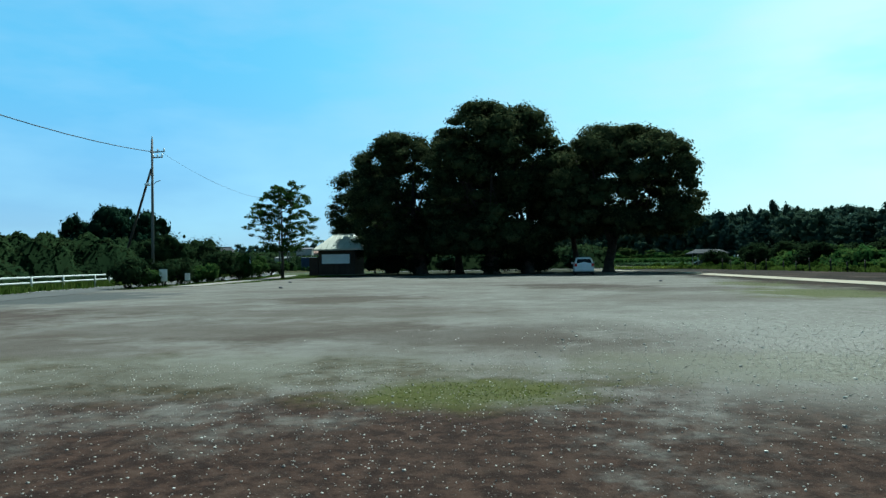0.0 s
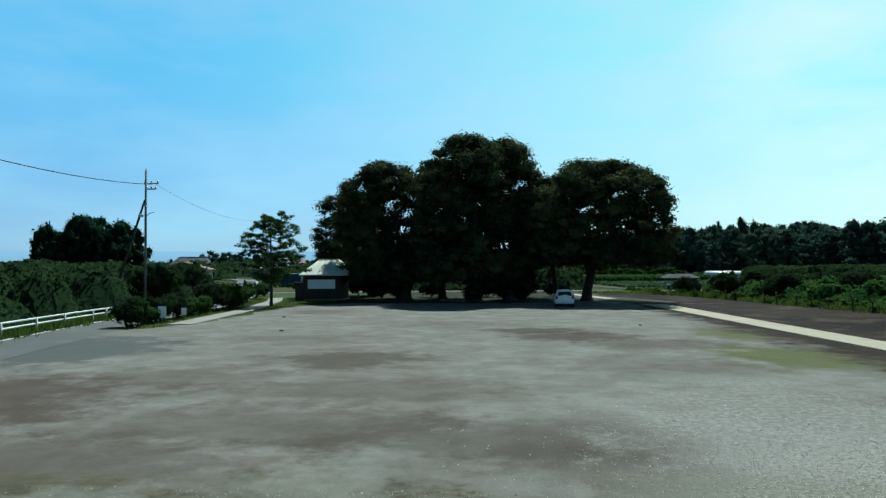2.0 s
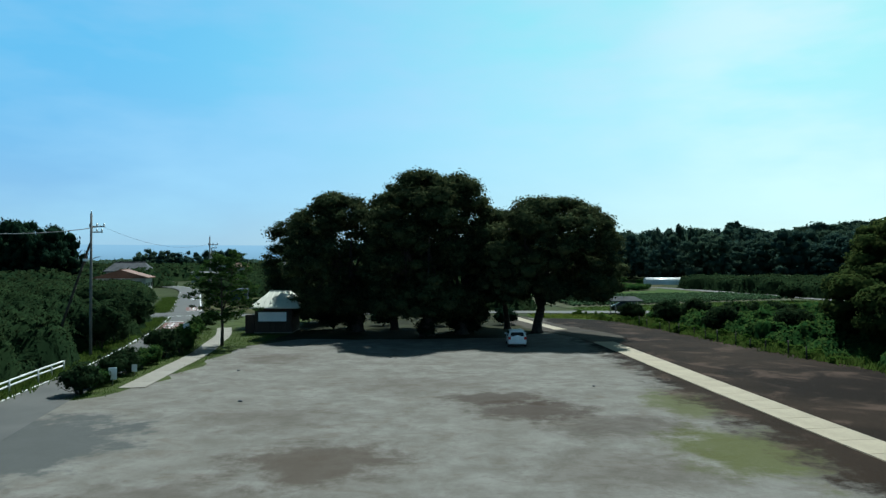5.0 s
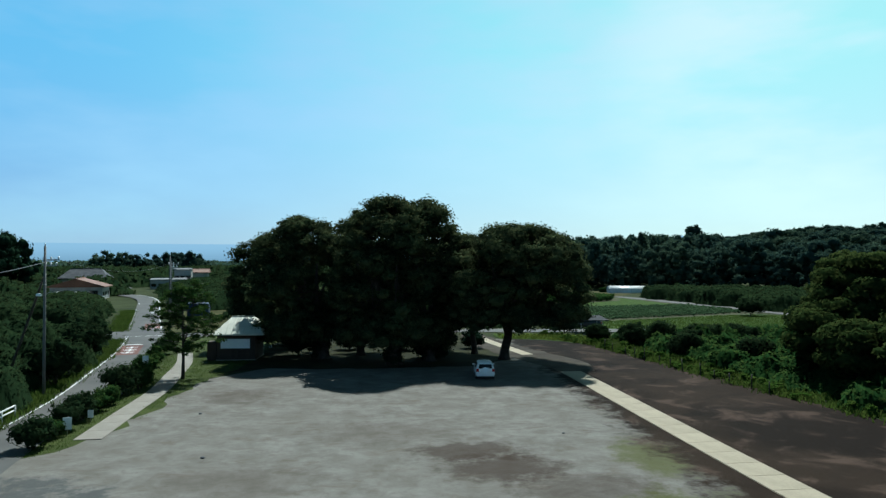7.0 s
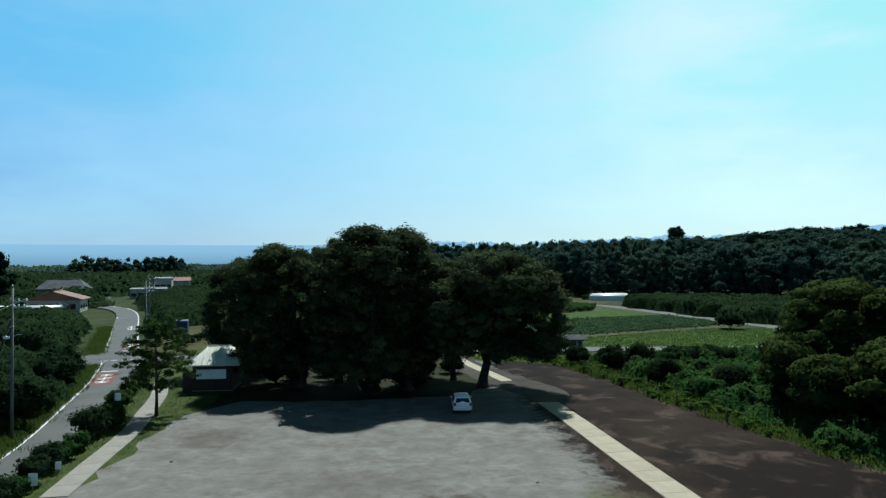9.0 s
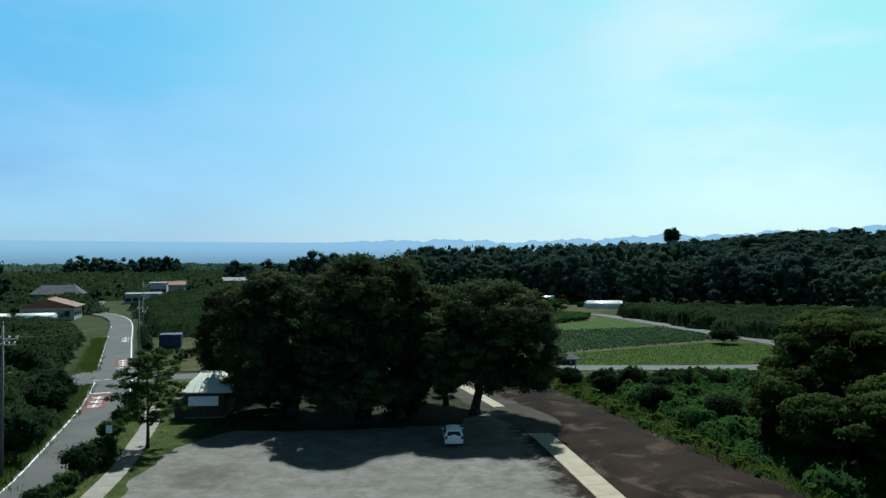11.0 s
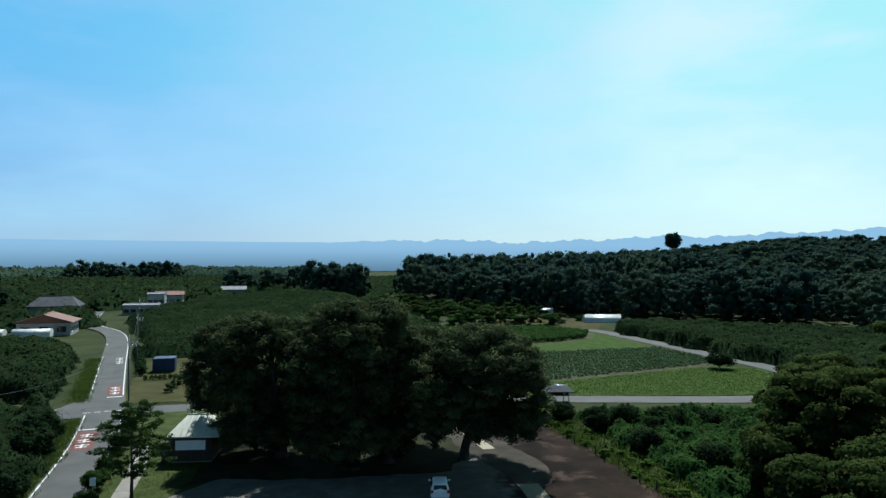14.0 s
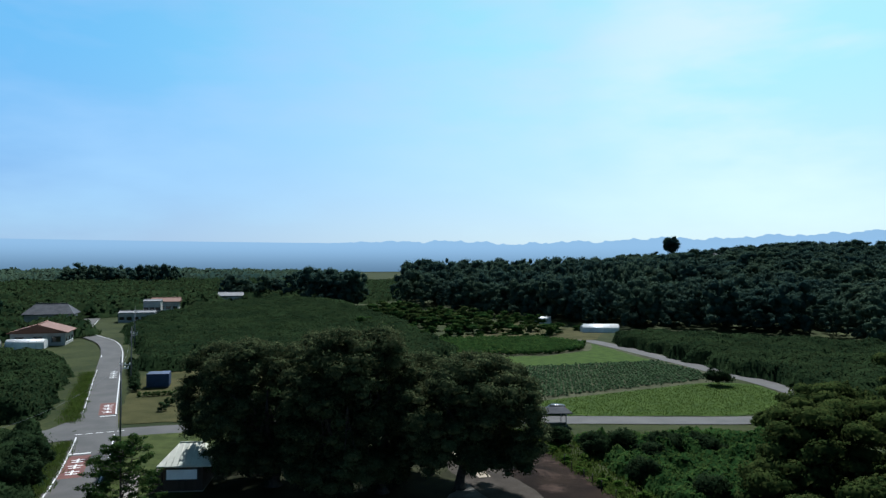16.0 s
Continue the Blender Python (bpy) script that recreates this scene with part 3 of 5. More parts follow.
def sow(name, places, variants, material, label, category, seed):
    """Plants past counting in one mesh; places: rows of x, y, z, width, height."""
    rng = np.random.default_rng(seed)
    verts, quads, norms, n = [], [], [], 0
    for x, y, z, w, h in places:
        v, q, nn = variants[rng.integers(len(variants))]
        a = rng.random() * 6.283
        c, s = math.cos(a) * w, math.sin(a) * w
        p = np.empty_like(v)
        p[:, 0] = v[:, 0] * c - v[:, 1] * s + x
        p[:, 1] = v[:, 0] * s + v[:, 1] * c + y
        p[:, 2] = v[:, 2] * h + z
        norms.append(np.stack([nn[:, 0] * math.cos(a) - nn[:, 1] * math.sin(a), nn[:, 0] * math.sin(a) + nn[:, 1] * math.cos(a), nn[:, 2]], 1))
        verts.append(p)
        quads.append(q + n)
        n += len(v)
    return tagged(part(name, array_mesh(name, np.concatenate(verts), np.concatenate(quads), np.concatenate(norms)), material), label, category, kind="stuff")


def inside(x, y, poly):
    hit = False
    for (x0, y0), (x1, y1) in zip(poly, poly[1:] + poly[:1]):
        if (y0 > y) != (y1 > y) and x < (x1 - x0) * (y - y0) / (y1 - y0) + x0:
            hit = not hit
    return hit


def strew(poly, spacing, seed, jitter=0.35, turn=0.0):
    """Places on a jittered grid inside an outline; turn: degrees of the rows."""
    rng = random.Random(seed)
    xs, ys = [p[0] for p in poly], [p[1] for p in poly]
    cx, cy, r = (min(xs) + max(xs)) / 2, (min(ys) + max(ys)) / 2, max(max(xs) - min(xs), max(ys) - min(ys))
    sx, sy = spacing if isinstance(spacing, tuple) else (spacing, spacing)
    c, s, out = math.cos(radians(turn)), math.sin(radians(turn)), []
    for i in range(int(-r / sx), int(r / sx) + 1):
        for j in range(int(-r / sy), int(r / sy) + 1):
            u, v = (i + rng.uniform(-jitter, jitter)) * sx, (j + rng.uniform(-jitter, jitter)) * sy
            x, y = cx + u * c - v * s, cy + u * s + v * c
            if inside(x, y, poly):
                out.append((x, y))
    return out


def blades(rng, places, per, spread, height, width):
    """Grass tufts as bent quads."""
    p = np.repeat(np.asarray(places, float), per, 0)
    n = len(p)
    p = p + np.hstack([rng.normal(size=(n, 2)) * spread, np.zeros((n, 1))])
    a = rng.random(n) * 6.283
    h = height * (0.5 + 0.8 * rng.random(n))
    u = np.stack([np.cos(a), np.sin(a), 0 * a], 1) * width * (0.6 + 0.8 * rng.random((n, 1)))
    tip = np.stack([rng.normal(size=n) * 0.35 * h, rng.normal(size=n) * 0.35 * h, h], 1)
    v = np.stack([p - u, p + u, p + tip + u * 0.3, p + tip - u * 0.3], 1).reshape(-1, 3)
    return v, np.arange(4 * n).reshape(-1, 4)


# ---- the land ----
def step(a, b, x):
    t = min(1.0, max(0.0, (x - a) / (b - a)))
    return t * t * (3 - 2 * t)


def land(x, y):
    """Height of the land: level round the car park, a wooded rise to the north-east, falling away far off."""
    d, az = math.hypot(x, y), math.atan2(x, y)
    rise = 23.0 * step(190, 780, d) * step(0.14, 0.7, az) * (1 - step(2.4, 3.0, az))
    rise += 5.0 * math.exp(-((x + 30) / 40) ** 2 - ((y - 275) / 50) ** 2)
    rise += 4.5 * step(285, 410, d) * step(-0.01, 0.08, az) * (1 - step(2.4, 3.0, az))
    return rise - 70.0 * step(850, 2600, d)


bm = bmesh.new()
rings = [0, 60, 120, 160, 200, 240, 290, 340, 400, 470, 550, 640, 740, 860, 1000, 1200, 1500, 2000, 2700, 3600, 4700]
grid = []
for r in rings:
    grid.append([bm.verts.new((r * math.sin(2 * math.pi * k / 96), r * math.cos(2 * math.pi * k / 96), land(r * math.sin(2 * math.pi * k / 96), r * math.cos(2 * math.pi * k / 96)) - 0.08)) for k in range(96)] if r else [bm.verts.new((0, 0, -0.08))])
for k in range(96):
    bm.faces.new((grid[0][0], grid[1][(k + 1) % 96], grid[1][k]))
for g0, g1 in zip(grid[1:], grid[2:]):
    for k in range(96):
        bm.faces.new((g0[k], g0[(k + 1) % 96], g1[(k + 1) % 96], g1[k])).smooth = True
bmesh.ops.recalc_face_normals(bm, faces=bm.faces[:])
tagged(part("ground", bm, GROUND), "green meadow and farm land reaching to the horizon", "ground", kind="structure")

ROAD = smooth_line([(-14.6, 0, 0), (-20.6, 28, 0), (-23.1, 42, 0), (-25.2, 57, 0), (-29.6, 78, 0), (-35.2, 97, 0), (-40.5, 112, 0), (-50.5, 141, 0), (-63.2, 178, 0), (-72.5, 198.5, 0), (-83.5, 214, 0), (-92.0, 229, 0), (-97.0, 246, 0), (-106.0, 274, 0), (-118, 310, 0)])


def road_width(y):
    """The road widens towards the junction."""
    return 0.76 + 0.24 * step(48, 72, y)


LANE = smooth_line([(-130, 78, 0), (-70, 89.3, 0), (-46, 94.5, 0), (-38, 97.3, 0), (-31.7, 98.9, 0), (-25, 100.3, 0), (-10, 102.6, 0), (10, 103.4, 0), (27, 102.2, 0), (57, 99.8, 0), (67, 101.5, 0), (75, 107, 0), (78.5, 116, 0), (78.8, 128, 0), (75.8, 145, 0), (73.2, 160, 0), (66, 196, 0), (56, 216, 0)])

sheet("parking_lot", [(-60, -60), (34, -60), (33, 38), (31, 46), (27.5, 66), (25.5, 82), (20, 90), (13, 92), (12, 78), (9, 69), (-3, 67.5), (-13, 68.5), (-18.6, 60), (-18.9, 46), (-19.8, 39.0), (-21.0, 36.5), (-19.5, 30), (-16, 15), (-22, -10)], 0.0, LOT, "open gravel car park, grey and brown, with weeds", "car park")
tagged(part("road", ribbon(ROAD, -2.6, 2.6, 0.012, rise=True), ASPHALT), "grey asphalt country road with white edge lines", "road", kind="structure")
tagged(part("lane", ribbon(LANE, -2.4, 2.4, 0.006), ASPHALT), "narrow grey asphalt lane crossing the road", "lane", kind="structure")


tagged(part("junction", ribbon([Vector((-47, 96.5, 0)), Vector((-42.5, 100.5, 0)), Vector((-41.5, 108, 0))], -0.6, 3.5, 0.009), ASPHALT), "asphalt corner of the road junction", "road", kind="structure")


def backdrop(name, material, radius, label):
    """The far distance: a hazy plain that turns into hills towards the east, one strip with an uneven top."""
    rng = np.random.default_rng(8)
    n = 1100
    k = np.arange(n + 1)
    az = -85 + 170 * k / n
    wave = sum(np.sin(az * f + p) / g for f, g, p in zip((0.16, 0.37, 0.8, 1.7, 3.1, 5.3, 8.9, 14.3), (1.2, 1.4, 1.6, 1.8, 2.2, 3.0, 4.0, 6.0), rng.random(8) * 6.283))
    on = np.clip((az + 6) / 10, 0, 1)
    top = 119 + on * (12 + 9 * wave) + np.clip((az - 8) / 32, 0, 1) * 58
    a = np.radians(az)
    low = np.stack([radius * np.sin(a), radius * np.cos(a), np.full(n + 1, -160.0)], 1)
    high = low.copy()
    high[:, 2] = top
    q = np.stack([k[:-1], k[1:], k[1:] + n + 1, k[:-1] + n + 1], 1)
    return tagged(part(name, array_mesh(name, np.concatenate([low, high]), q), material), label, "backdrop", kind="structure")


backdrop("backdrop", far_material("painted_far_haze", (0.085, 0.15, 0.22), (0.2, 0.33, 0.465), -95, 120), 4600, "hazy blue plain and distant hills")

# ---- paths and verges ----
sheet("verge", [(-20.6, 36.6), (-19.0, 38.8), (-17.8, 45), (-17.5, 60), (-15.0, 74), (-14.0, 80), (-16, 100), (-33.6, 100.5), (-27.6, 78), (-23.1, 57), (-21.2, 47)], 0.004, GRASS, "green grass verge between road and car park", "verge", amp=0.8)
sheet("tree_lawn", [(-16, 66), (-13, 68.0), (-3, 67.0), (9, 68.5), (12.5, 77.5), (9.5, 84), (9, 98), (-16, 99)], 0.006, SHADE_EARTH, "dark earth and thin grass beneath the great trees, shade put into the colour", "grass", amp=0.8)
sheet("apron", [(16.0, 60.5), (18.6, 64.5), (19.5, 69), (17.5, 76), (14.0, 86), (12.0, 97), (9.0, 97), (9.5, 84), (12.8, 72), (15.0, 66)], 0.008, APRON, "bare grey dirt where the path bends behind the trees", "dirt", amp=0.6)
sheet("grass_patch", [(13.6, 91.5), (19.6, 90), (25.0, 84), (27.0, 88), (25.5, 96), (13.4, 98)], 0.012, LUSH, "sunlit green grass behind the great trees", "grass", amp=0.5)
WAY = smooth_line([(19.6, 4, 0), (18.9, 15, 0), (17.9, 29, 0), (17.2, 42.5, 0), (16.6, 56, 0), (16.2, 64, 0)], 1.0)
WAY_FAR = smooth_line([(14.4, 76, 0), (13.2, 82, 0), (11.6, 90, 0), (10.5, 99, 0)], 1.5)
walk_path = tagged(part("path", ribbon(WAY, -1.02, 1.02, 0.014), PATH_MAT), "pale sandy footpath of concrete slabs beside dark soil", "path", kind="structure")
tagged(part("path", ribbon(WAY_FAR, -0.7, 0.7, 0.016), PATH_MAT), "pale sandy footpath passing behind the trees", "path", kind="structure")
PAVE = smooth_line([(-18.6, 41.4, 0), (-19.1, 48, 0), (-19.7, 56.7, 0), (-20.9, 64, 0), (-22.3, 72, 0), (-24.6, 80, 0)], 1.0)
pavement = tagged(part("pavement", ribbon(PAVE, -0.8, 0.8, 0.014), APRON), "narrow concrete slab pavement in the grass verge", "pavement", kind="structure")


def slabs(line, half, z, name, parent, material, every, gap=0.03):
    """Separate slabs along a line, each a thin bevelled block."""
    run, k0 = 0.0, 0
    for k in range(1, len(line)):
        run = (line[k] - line[k0]).length
        if run < every and k < len(line) - 1:
            continue
        a, b = line[k0], line[k]
        d = (b - a).normalized()
        bm = bmesh.new()
        box(bm, -half, half, gap / 2, run - gap / 2, -0.05, 0.03, 0.008)
        o = part(name, bm, material, parent)
        o.matrix_local = Matrix.Translation((a.x, a.y, z)) @ Matrix.Rotation(math.atan2(-d.x, d.y), 4, "Z")
        k0 = k


slabs(WAY, 1.0, 0.012, "slab", walk_path, PATH_MAT, 1.9)
slabs(PAVE, 0.8, 0.012, "slab", pavement, CONCRETE, 1.4)

# edge lines, give-way bars and red bands on the road
def offset_line(line, off, y0, y1):
    out = []
    for k, p in enumerate(line):
        d = (line[min(k + 1, len(line) - 1)] - line[max(k - 1, 0)]).to_2d().normalized()
        if y0 <= p.y <= y1:
            out.append(Vector((p.x + d.y * off * road_width(p.y), p.y - d.x * off * road_width(p.y), 0)))
    return out


def road_pose(y, off=0.0):
    """A pose on the road at its centre line's y, turned along it."""
    k = min(range(1, len(ROAD) - 1), key=lambda i: abs(ROAD[i].y - y))
    d = (ROAD[k + 1] - ROAD[k - 1]).normalized()
    p = ROAD[k] + d * ((y - ROAD[k].y) / d.y)
    return Matrix.Translation((p.x + d.y * off, p.y - d.x * off, 0)) @ Matrix.Rotation(math.atan2(-d.x, d.y), 4, "Z")


for off, y0, y1 in ((-2.3, 0, 98), (2.3, 48, 98), (-2.3, 110, 262), (2.3, 109, 262)):
    tagged(part("edge_line", ribbon(offset_line(ROAD, off, y0, y1), -0.09, 0.09, 0.018, rise=True), WHITE_PAINT), "white painted edge line on asphalt", "road marking", kind="structure")
for y, off, n, red in ((83.5, -1.0, 3, True), (113.5, 1.1, 3, True), (146, 1.1, 4, False)):
    m = road_pose(y, off)
    if red:
        bm = boxes((-1.2, 1.2, -4.5, 4.5, 0.0, 0.017))
        o = tagged(part("red_band", bm, RED_ROAD), "red anti-skid surface on the road", "road marking", kind="structure")
        o.matrix_world = m
    for k in range(n):
        bm = bmesh.new()
        y1 = (k - (n - 1) / 2) * 2.4
        box(bm, -0.6, 0.6, y1 - 0.75, y1 - 0.5, 0, 0.022)
        box(bm, -0.75, 0.75, y1 + 0.1, y1 + 0.35, 0, 0.022)
        box(bm, -0.12, 0.12, y1 - 0.9, y1 + 0.75, 0, 0.021)
        o = tagged(part("road_letter", bm, WHITE_PAINT), "white block of unreadable painted road writing", "road marking", "painted road writing", "structure")
        o.matrix_world = m
m = road_pose(88.8, -1.1)
o = tagged(part("stop_line", boxes((-1.2, 1.2, -0.2, 0.2, 0, 0.02)), WHITE_PAINT), "white stop line before the crossing", "road marking", kind="structure")
o.matrix_world = m
o = tagged(part("stop_line", boxes((-1.1, 1.1, -0.2, 0.2, 0, 0.02)), WHITE_PAINT), "white stop line beyond the crossing", "road marking", kind="structure")
o.matrix_world = road_pose(108.3, 1.2)
for k in range(5):
    o = tagged(part("crossing_dash", boxes((-0.45, 0.45, -0.1, 0.1, 0, 0.02)), WHITE_PAINT), "short white dash across the junction", "road marking", "junction dashes", "structure")
    o.matrix_world = road_pose(98.5, -2.2 + 1.3 * k)

# ---- the group of great trees ----
def great_tree(at, label, seed, rx, ry, z0, z1, count, pads=110, trunk=0.5, fork=3.6, limbs=6, shift=(0, 0), lump=(0.5, 1.35), sprouts=0.0, low=0.5, size=0.135, core=0.5, top=3.0):
    """An old broad tree: a thick flared trunk that forks, limbs with side branches, a domed crown of flattened clumps.
    shift: the crown's middle off the trunk; low: how wide the crown still is at its foot; sprouts: height of the leafy shoots on the trunk; top: how flat the crown's head is."""
    rng = np.random.default_rng(seed)
    t = thing("zelkova_tree", at, label, "tree", "great trees by the car park")
    h = rng.random(pads) ** 0.8  # 0 at the crown's foot
    skirt = rng.random(pads) < 0.22
    h = np.where(skirt, 0.16 * rng.random(pads), h)
    prof = np.where(h < 0.4, low + (1 - low) * np.sin(np.pi / 2 * h / 0.4), np.sqrt(np.clip(1 - ((h - 0.4) / 0.6) ** top, 0, 1)))
    a = rng.random(pads) * 6.283
    lobes = 1 + 0.1 * np.sin(3 * a + seed) + 0.07 * np.sin(5 * a + 2.0 * seed)
    r = lump[0] + (lump[1] - lump[0]) * rng.random(pads) ** 1.4
    f = np.where(rng.random(pads) < 0.6, 0.8 + 0.2 * rng.random(pads), 0.15 + 0.65 * rng.random(pads)) * prof * lobes
    blobs = np.stack([np.cos(a) * f * (rx - 0.75 * r) + shift[0], np.sin(a) * f * (ry - 0.75 * r) + shift[1], z0 + 0.5 * r + (z1 - z0 - 0.95 * r) * h, r], 1)
    lean = Vector((rng.normal() * 0.12, rng.normal() * 0.12, 0))
    knee = Vector((0.25 * shift[0], 0.25 * shift[1], fork)) + lean
    part("trunk", tube([(0, 0, -0.1), (0, 0, 0.25), lean * 0.5 + Vector((0, 0, fork * 0.4)), knee, knee + Vector((lean.x, lean.y, 0.9))], [trunk * 1.7, trunk * 1.25, trunk, trunk * 0.92, trunk * 0.6], 14), BARK, t)
    own = rng.integers(0, limbs, pads)
    for k in range(limbs):
        mine = blobs[own == k]
        if not len(mine):
            continue
        ang = 6.283 * (k + 0.5 * rng.random()) / limbs
        out = Vector((math.cos(ang) * rx * 0.5 + shift[0], math.sin(ang) * ry * 0.5 + shift[1], z0 + (z1 - z0) * rng.uniform(0.5, 0.72)))
        mid = knee.lerp(out, 0.45) + Vector((rng.normal() * 0.3, rng.normal() * 0.3, 0.5))
        bm = tube([knee - Vector((0, 0, 0.4)), knee.lerp(mid, 0.5) + Vector((0, 0, 0.25)), mid, mid.lerp(out, 0.6) + Vector((0, 0, 0.3)), out], [trunk * 0.5, trunk * 0.42, trunk * 0.32, trunk * 0.2, trunk * 0.08], 8)
        near = sorted(mine.tolist(), key=lambda b: (Vector(b[:3]) - mid).length)[:9]
        for b in near:
            end = Vector(b[:3])
            s = mid.lerp(out, rng.uniform(0.0, 0.8)) if rng.random() < 0.6 else knee.lerp(mid, rng.uniform(0.5, 1.0))
            tube([s, s.lerp(end, 0.5) + Vector((rng.normal() * 0.2, rng.normal() * 0.2, 0.25)), end], [trunk * 0.15, trunk * 0.1, trunk * 0.03], 5, bm)
        part("limb", bm, BARK, t)
    part("crown", array_mesh("crown", *pad_leaves(rng, blobs, count, size, core)), LEAF, t)
    if sprouts:
        n = int(9 * sprouts)
        zz = 0.2 + sprouts * rng.random(n)
        aa, rr = rng.random(n) * 6.283, trunk * rng.uniform(0.5, 1.5, n)
        shoots = np.stack([np.cos(aa) * rr, np.sin(aa) * rr, zz, 0.3 + 0.35 * rng.random(n)], 1)
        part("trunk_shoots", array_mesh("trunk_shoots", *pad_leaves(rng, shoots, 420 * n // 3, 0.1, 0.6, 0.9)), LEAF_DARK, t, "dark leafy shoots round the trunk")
    return t


great_tree((-13.8, 86.0, 0), "dense dark old tree standing behind the hut", 11, 5.1, 4.5, 2.4, 13.6, 54000, 250, 0.45, 2.8, 6, (-2.7, 0.5), sprouts=2.6, low=0.8)
great_tree((-8.4, 75.0, 0), "old broad tree, dark crown, leafy shoots round its trunk", 12, 5.8, 5.3, 1.8, 15.4, 60000, 310, 0.6, 3.6, 7, (-2.4, 0.4), sprouts=3.6, low=0.85, core=0.62)
great_tree((-0.6, 70.2, 0), "tallest broad tree of the group, dense dark green crown", 13, 6.7, 6.4, 2.0, 17.0, 72000, 390, 0.62, 3.8, 8, (-0.5, -0.5), sprouts=3.6, low=0.85, core=0.62)
great_tree((3.1, 72.0, 0), "tall dark tree, crown reaching far down its trunk", 24, 4.8, 5.2, 1.4, 17.1, 50000, 260, 0.5, 3.0, 6, (-0.7, -0.5), sprouts=2.8, low=0.7)
great_tree((11.2, 72.7, 0), "wide round-headed tree on a forked trunk, dark green", 16, 8.5, 8.0, 3.5, 14.3, 90000, 450, 0.48, 2.6, 8, (0.9, -2.3), low=0.85, core=0.66, top=2.4)
great_tree((8.5, 77.4, 0), "slender dark tree standing behind the group", 15, 4.6, 4.4, 3.2, 13.4, 36000, 160, 0.3, 3.2, 5, (-1.0, 0.0), low=0.75)
great_tree((-4.4, 77.0, 0), "dark broad tree hidden behind the tallest one", 17, 5.0, 5.0, 2.0, 16.0, 38000, 190, 0.4, 3.6, 5, (0.2, 0.0), low=0.8)
# bushes added to keep the space under the crowns dark, in the darkest leaf
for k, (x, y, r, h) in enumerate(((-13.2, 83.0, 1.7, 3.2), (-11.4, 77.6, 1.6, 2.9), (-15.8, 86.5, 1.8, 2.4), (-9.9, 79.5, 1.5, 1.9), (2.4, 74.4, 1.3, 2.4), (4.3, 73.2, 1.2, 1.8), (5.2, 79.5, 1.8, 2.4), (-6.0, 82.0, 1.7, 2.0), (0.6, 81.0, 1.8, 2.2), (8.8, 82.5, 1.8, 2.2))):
    bush("bush", (x, y, 0), "dark bush filling the shade under the great trees", 140 + k, r, r, h, 3200, 0.11, LEAF_DARK, n_lumps=22, group="bushes under the trees")

# young tree in the verge
def young_tree(at, label, seed, h, half):
    """A slender tree in open tiers: a stem with two leaders, thin boughs, sparse sprays along them."""
    rng = np.random.default_rng(seed)
    t = thing("young_tree", at, label, "tree")
    part("trunk", tube([(0, 0, -0.1), (0.03, 0, 1.6), (-0.04, 0.05, h * 0.55), (-0.15, 0.0, h * 0.97)], [0.17, 0.13, 0.08, 0.02], 9), BARK, t)
    part("leader", tube([(0.0, 0.02, h * 0.36), (0.75, 0.1, h * 0.6), (1.0, 0.0, h * 0.93)], [0.08, 0.05, 0.015], 7), BARK, t)
    blobs = []
    for k in range(66):
        f0 = (k + rng.random()) / 66
        z = 2.0 + (h - 2.3) * f0
        reach = half * (1.1 - 0.82 * f0 ** 2.0) * min(1.0, 0.62 + 2.2 * f0) * rng.uniform(0.6, 1.1)
        a = k * 2.4 + rng.normal() * 0.5
        x0 = (0.0, 0.9 * min(1.0, max(0.0, f0 * 2 - 0.5)))[k % 2]
        start = Vector((x0, 0, z))
        end = Vector((x0 * 0.6 + math.cos(a) * reach, math.sin(a) * reach, z + 0.22 * reach + rng.normal() * 0.15))
        part("bough", tube([start, start.lerp(end, 0.55) + Vector((0, 0, 0.1)), end], [0.035, 0.024, 0.008], 4), BARK, t)
        for f in (0.4, 0.6, 0.78, 0.92, 1.02):
            p = start.lerp(end, f)
            blobs.append((p.x + rng.normal() * 0.18, p.y + rng.normal() * 0.18, p.z + rng.normal() * 0.1, rng.uniform(0.2, 0.46)))
    v, q, nn = leaves(rng, blobs, 17000, 0.085, 0.5, 0.95)
    part("crown", array_mesh("crown", v, q, nn), LEAF_FRESH, t)


young_tree((-19.5, 62.4, 0), "slender young tree with airy tiers of leaves", 21, 8.7, 3.3)

# ---- hut ----
def wall_boards(parent, x0, x1, y, z0, z1, step_x=0.3, facing=1):
    n = round((x1 - x0) / step_x)
    me = bm_mesh("board", box(bmesh.new(), 0.006, (x1 - x0) / n - 0.006, -0.012, 0.012, z0, z1, 0.003))
    me.materials.append(BROWN_WALL)
    for k in range(n):
        o = part("board", me, BROWN_WALL, parent)
        o.location = (x0 + (x1 - x0) * k / n, y, 0)


def hip_roof(parent, x0, x1, y0, y1, z0, z1, inset, material, thick=0.12, label=""):
    bm = bmesh.new()
    ym = (y0 + y1) / 2
    c = [bm.verts.new(p) for p in ((x0, y0, z0), (x1, y0, z0), (x1, y1, z0), (x0, y1, z0), (x0 + inset, ym, z1), (x1 - inset, ym, z1))]
    d = [bm.verts.new(v.co - Vector((0, 0, thick))) for v in c[:4]]
    for f in ((0, 1, 5, 4), (1, 2, 5), (2, 3, 4, 5), (3, 0, 4)):
        bm.faces.new([c[i] for i in f])
    for i in range(4):
        bm.faces.new((c[i], d[i], d[(i + 1) % 4], c[(i + 1) % 4]))
    bm.faces.new(d)
    bmesh.ops.recalc_face_normals(bm, faces=bm.faces[:])
    return part("roof", bm, material, parent, label)


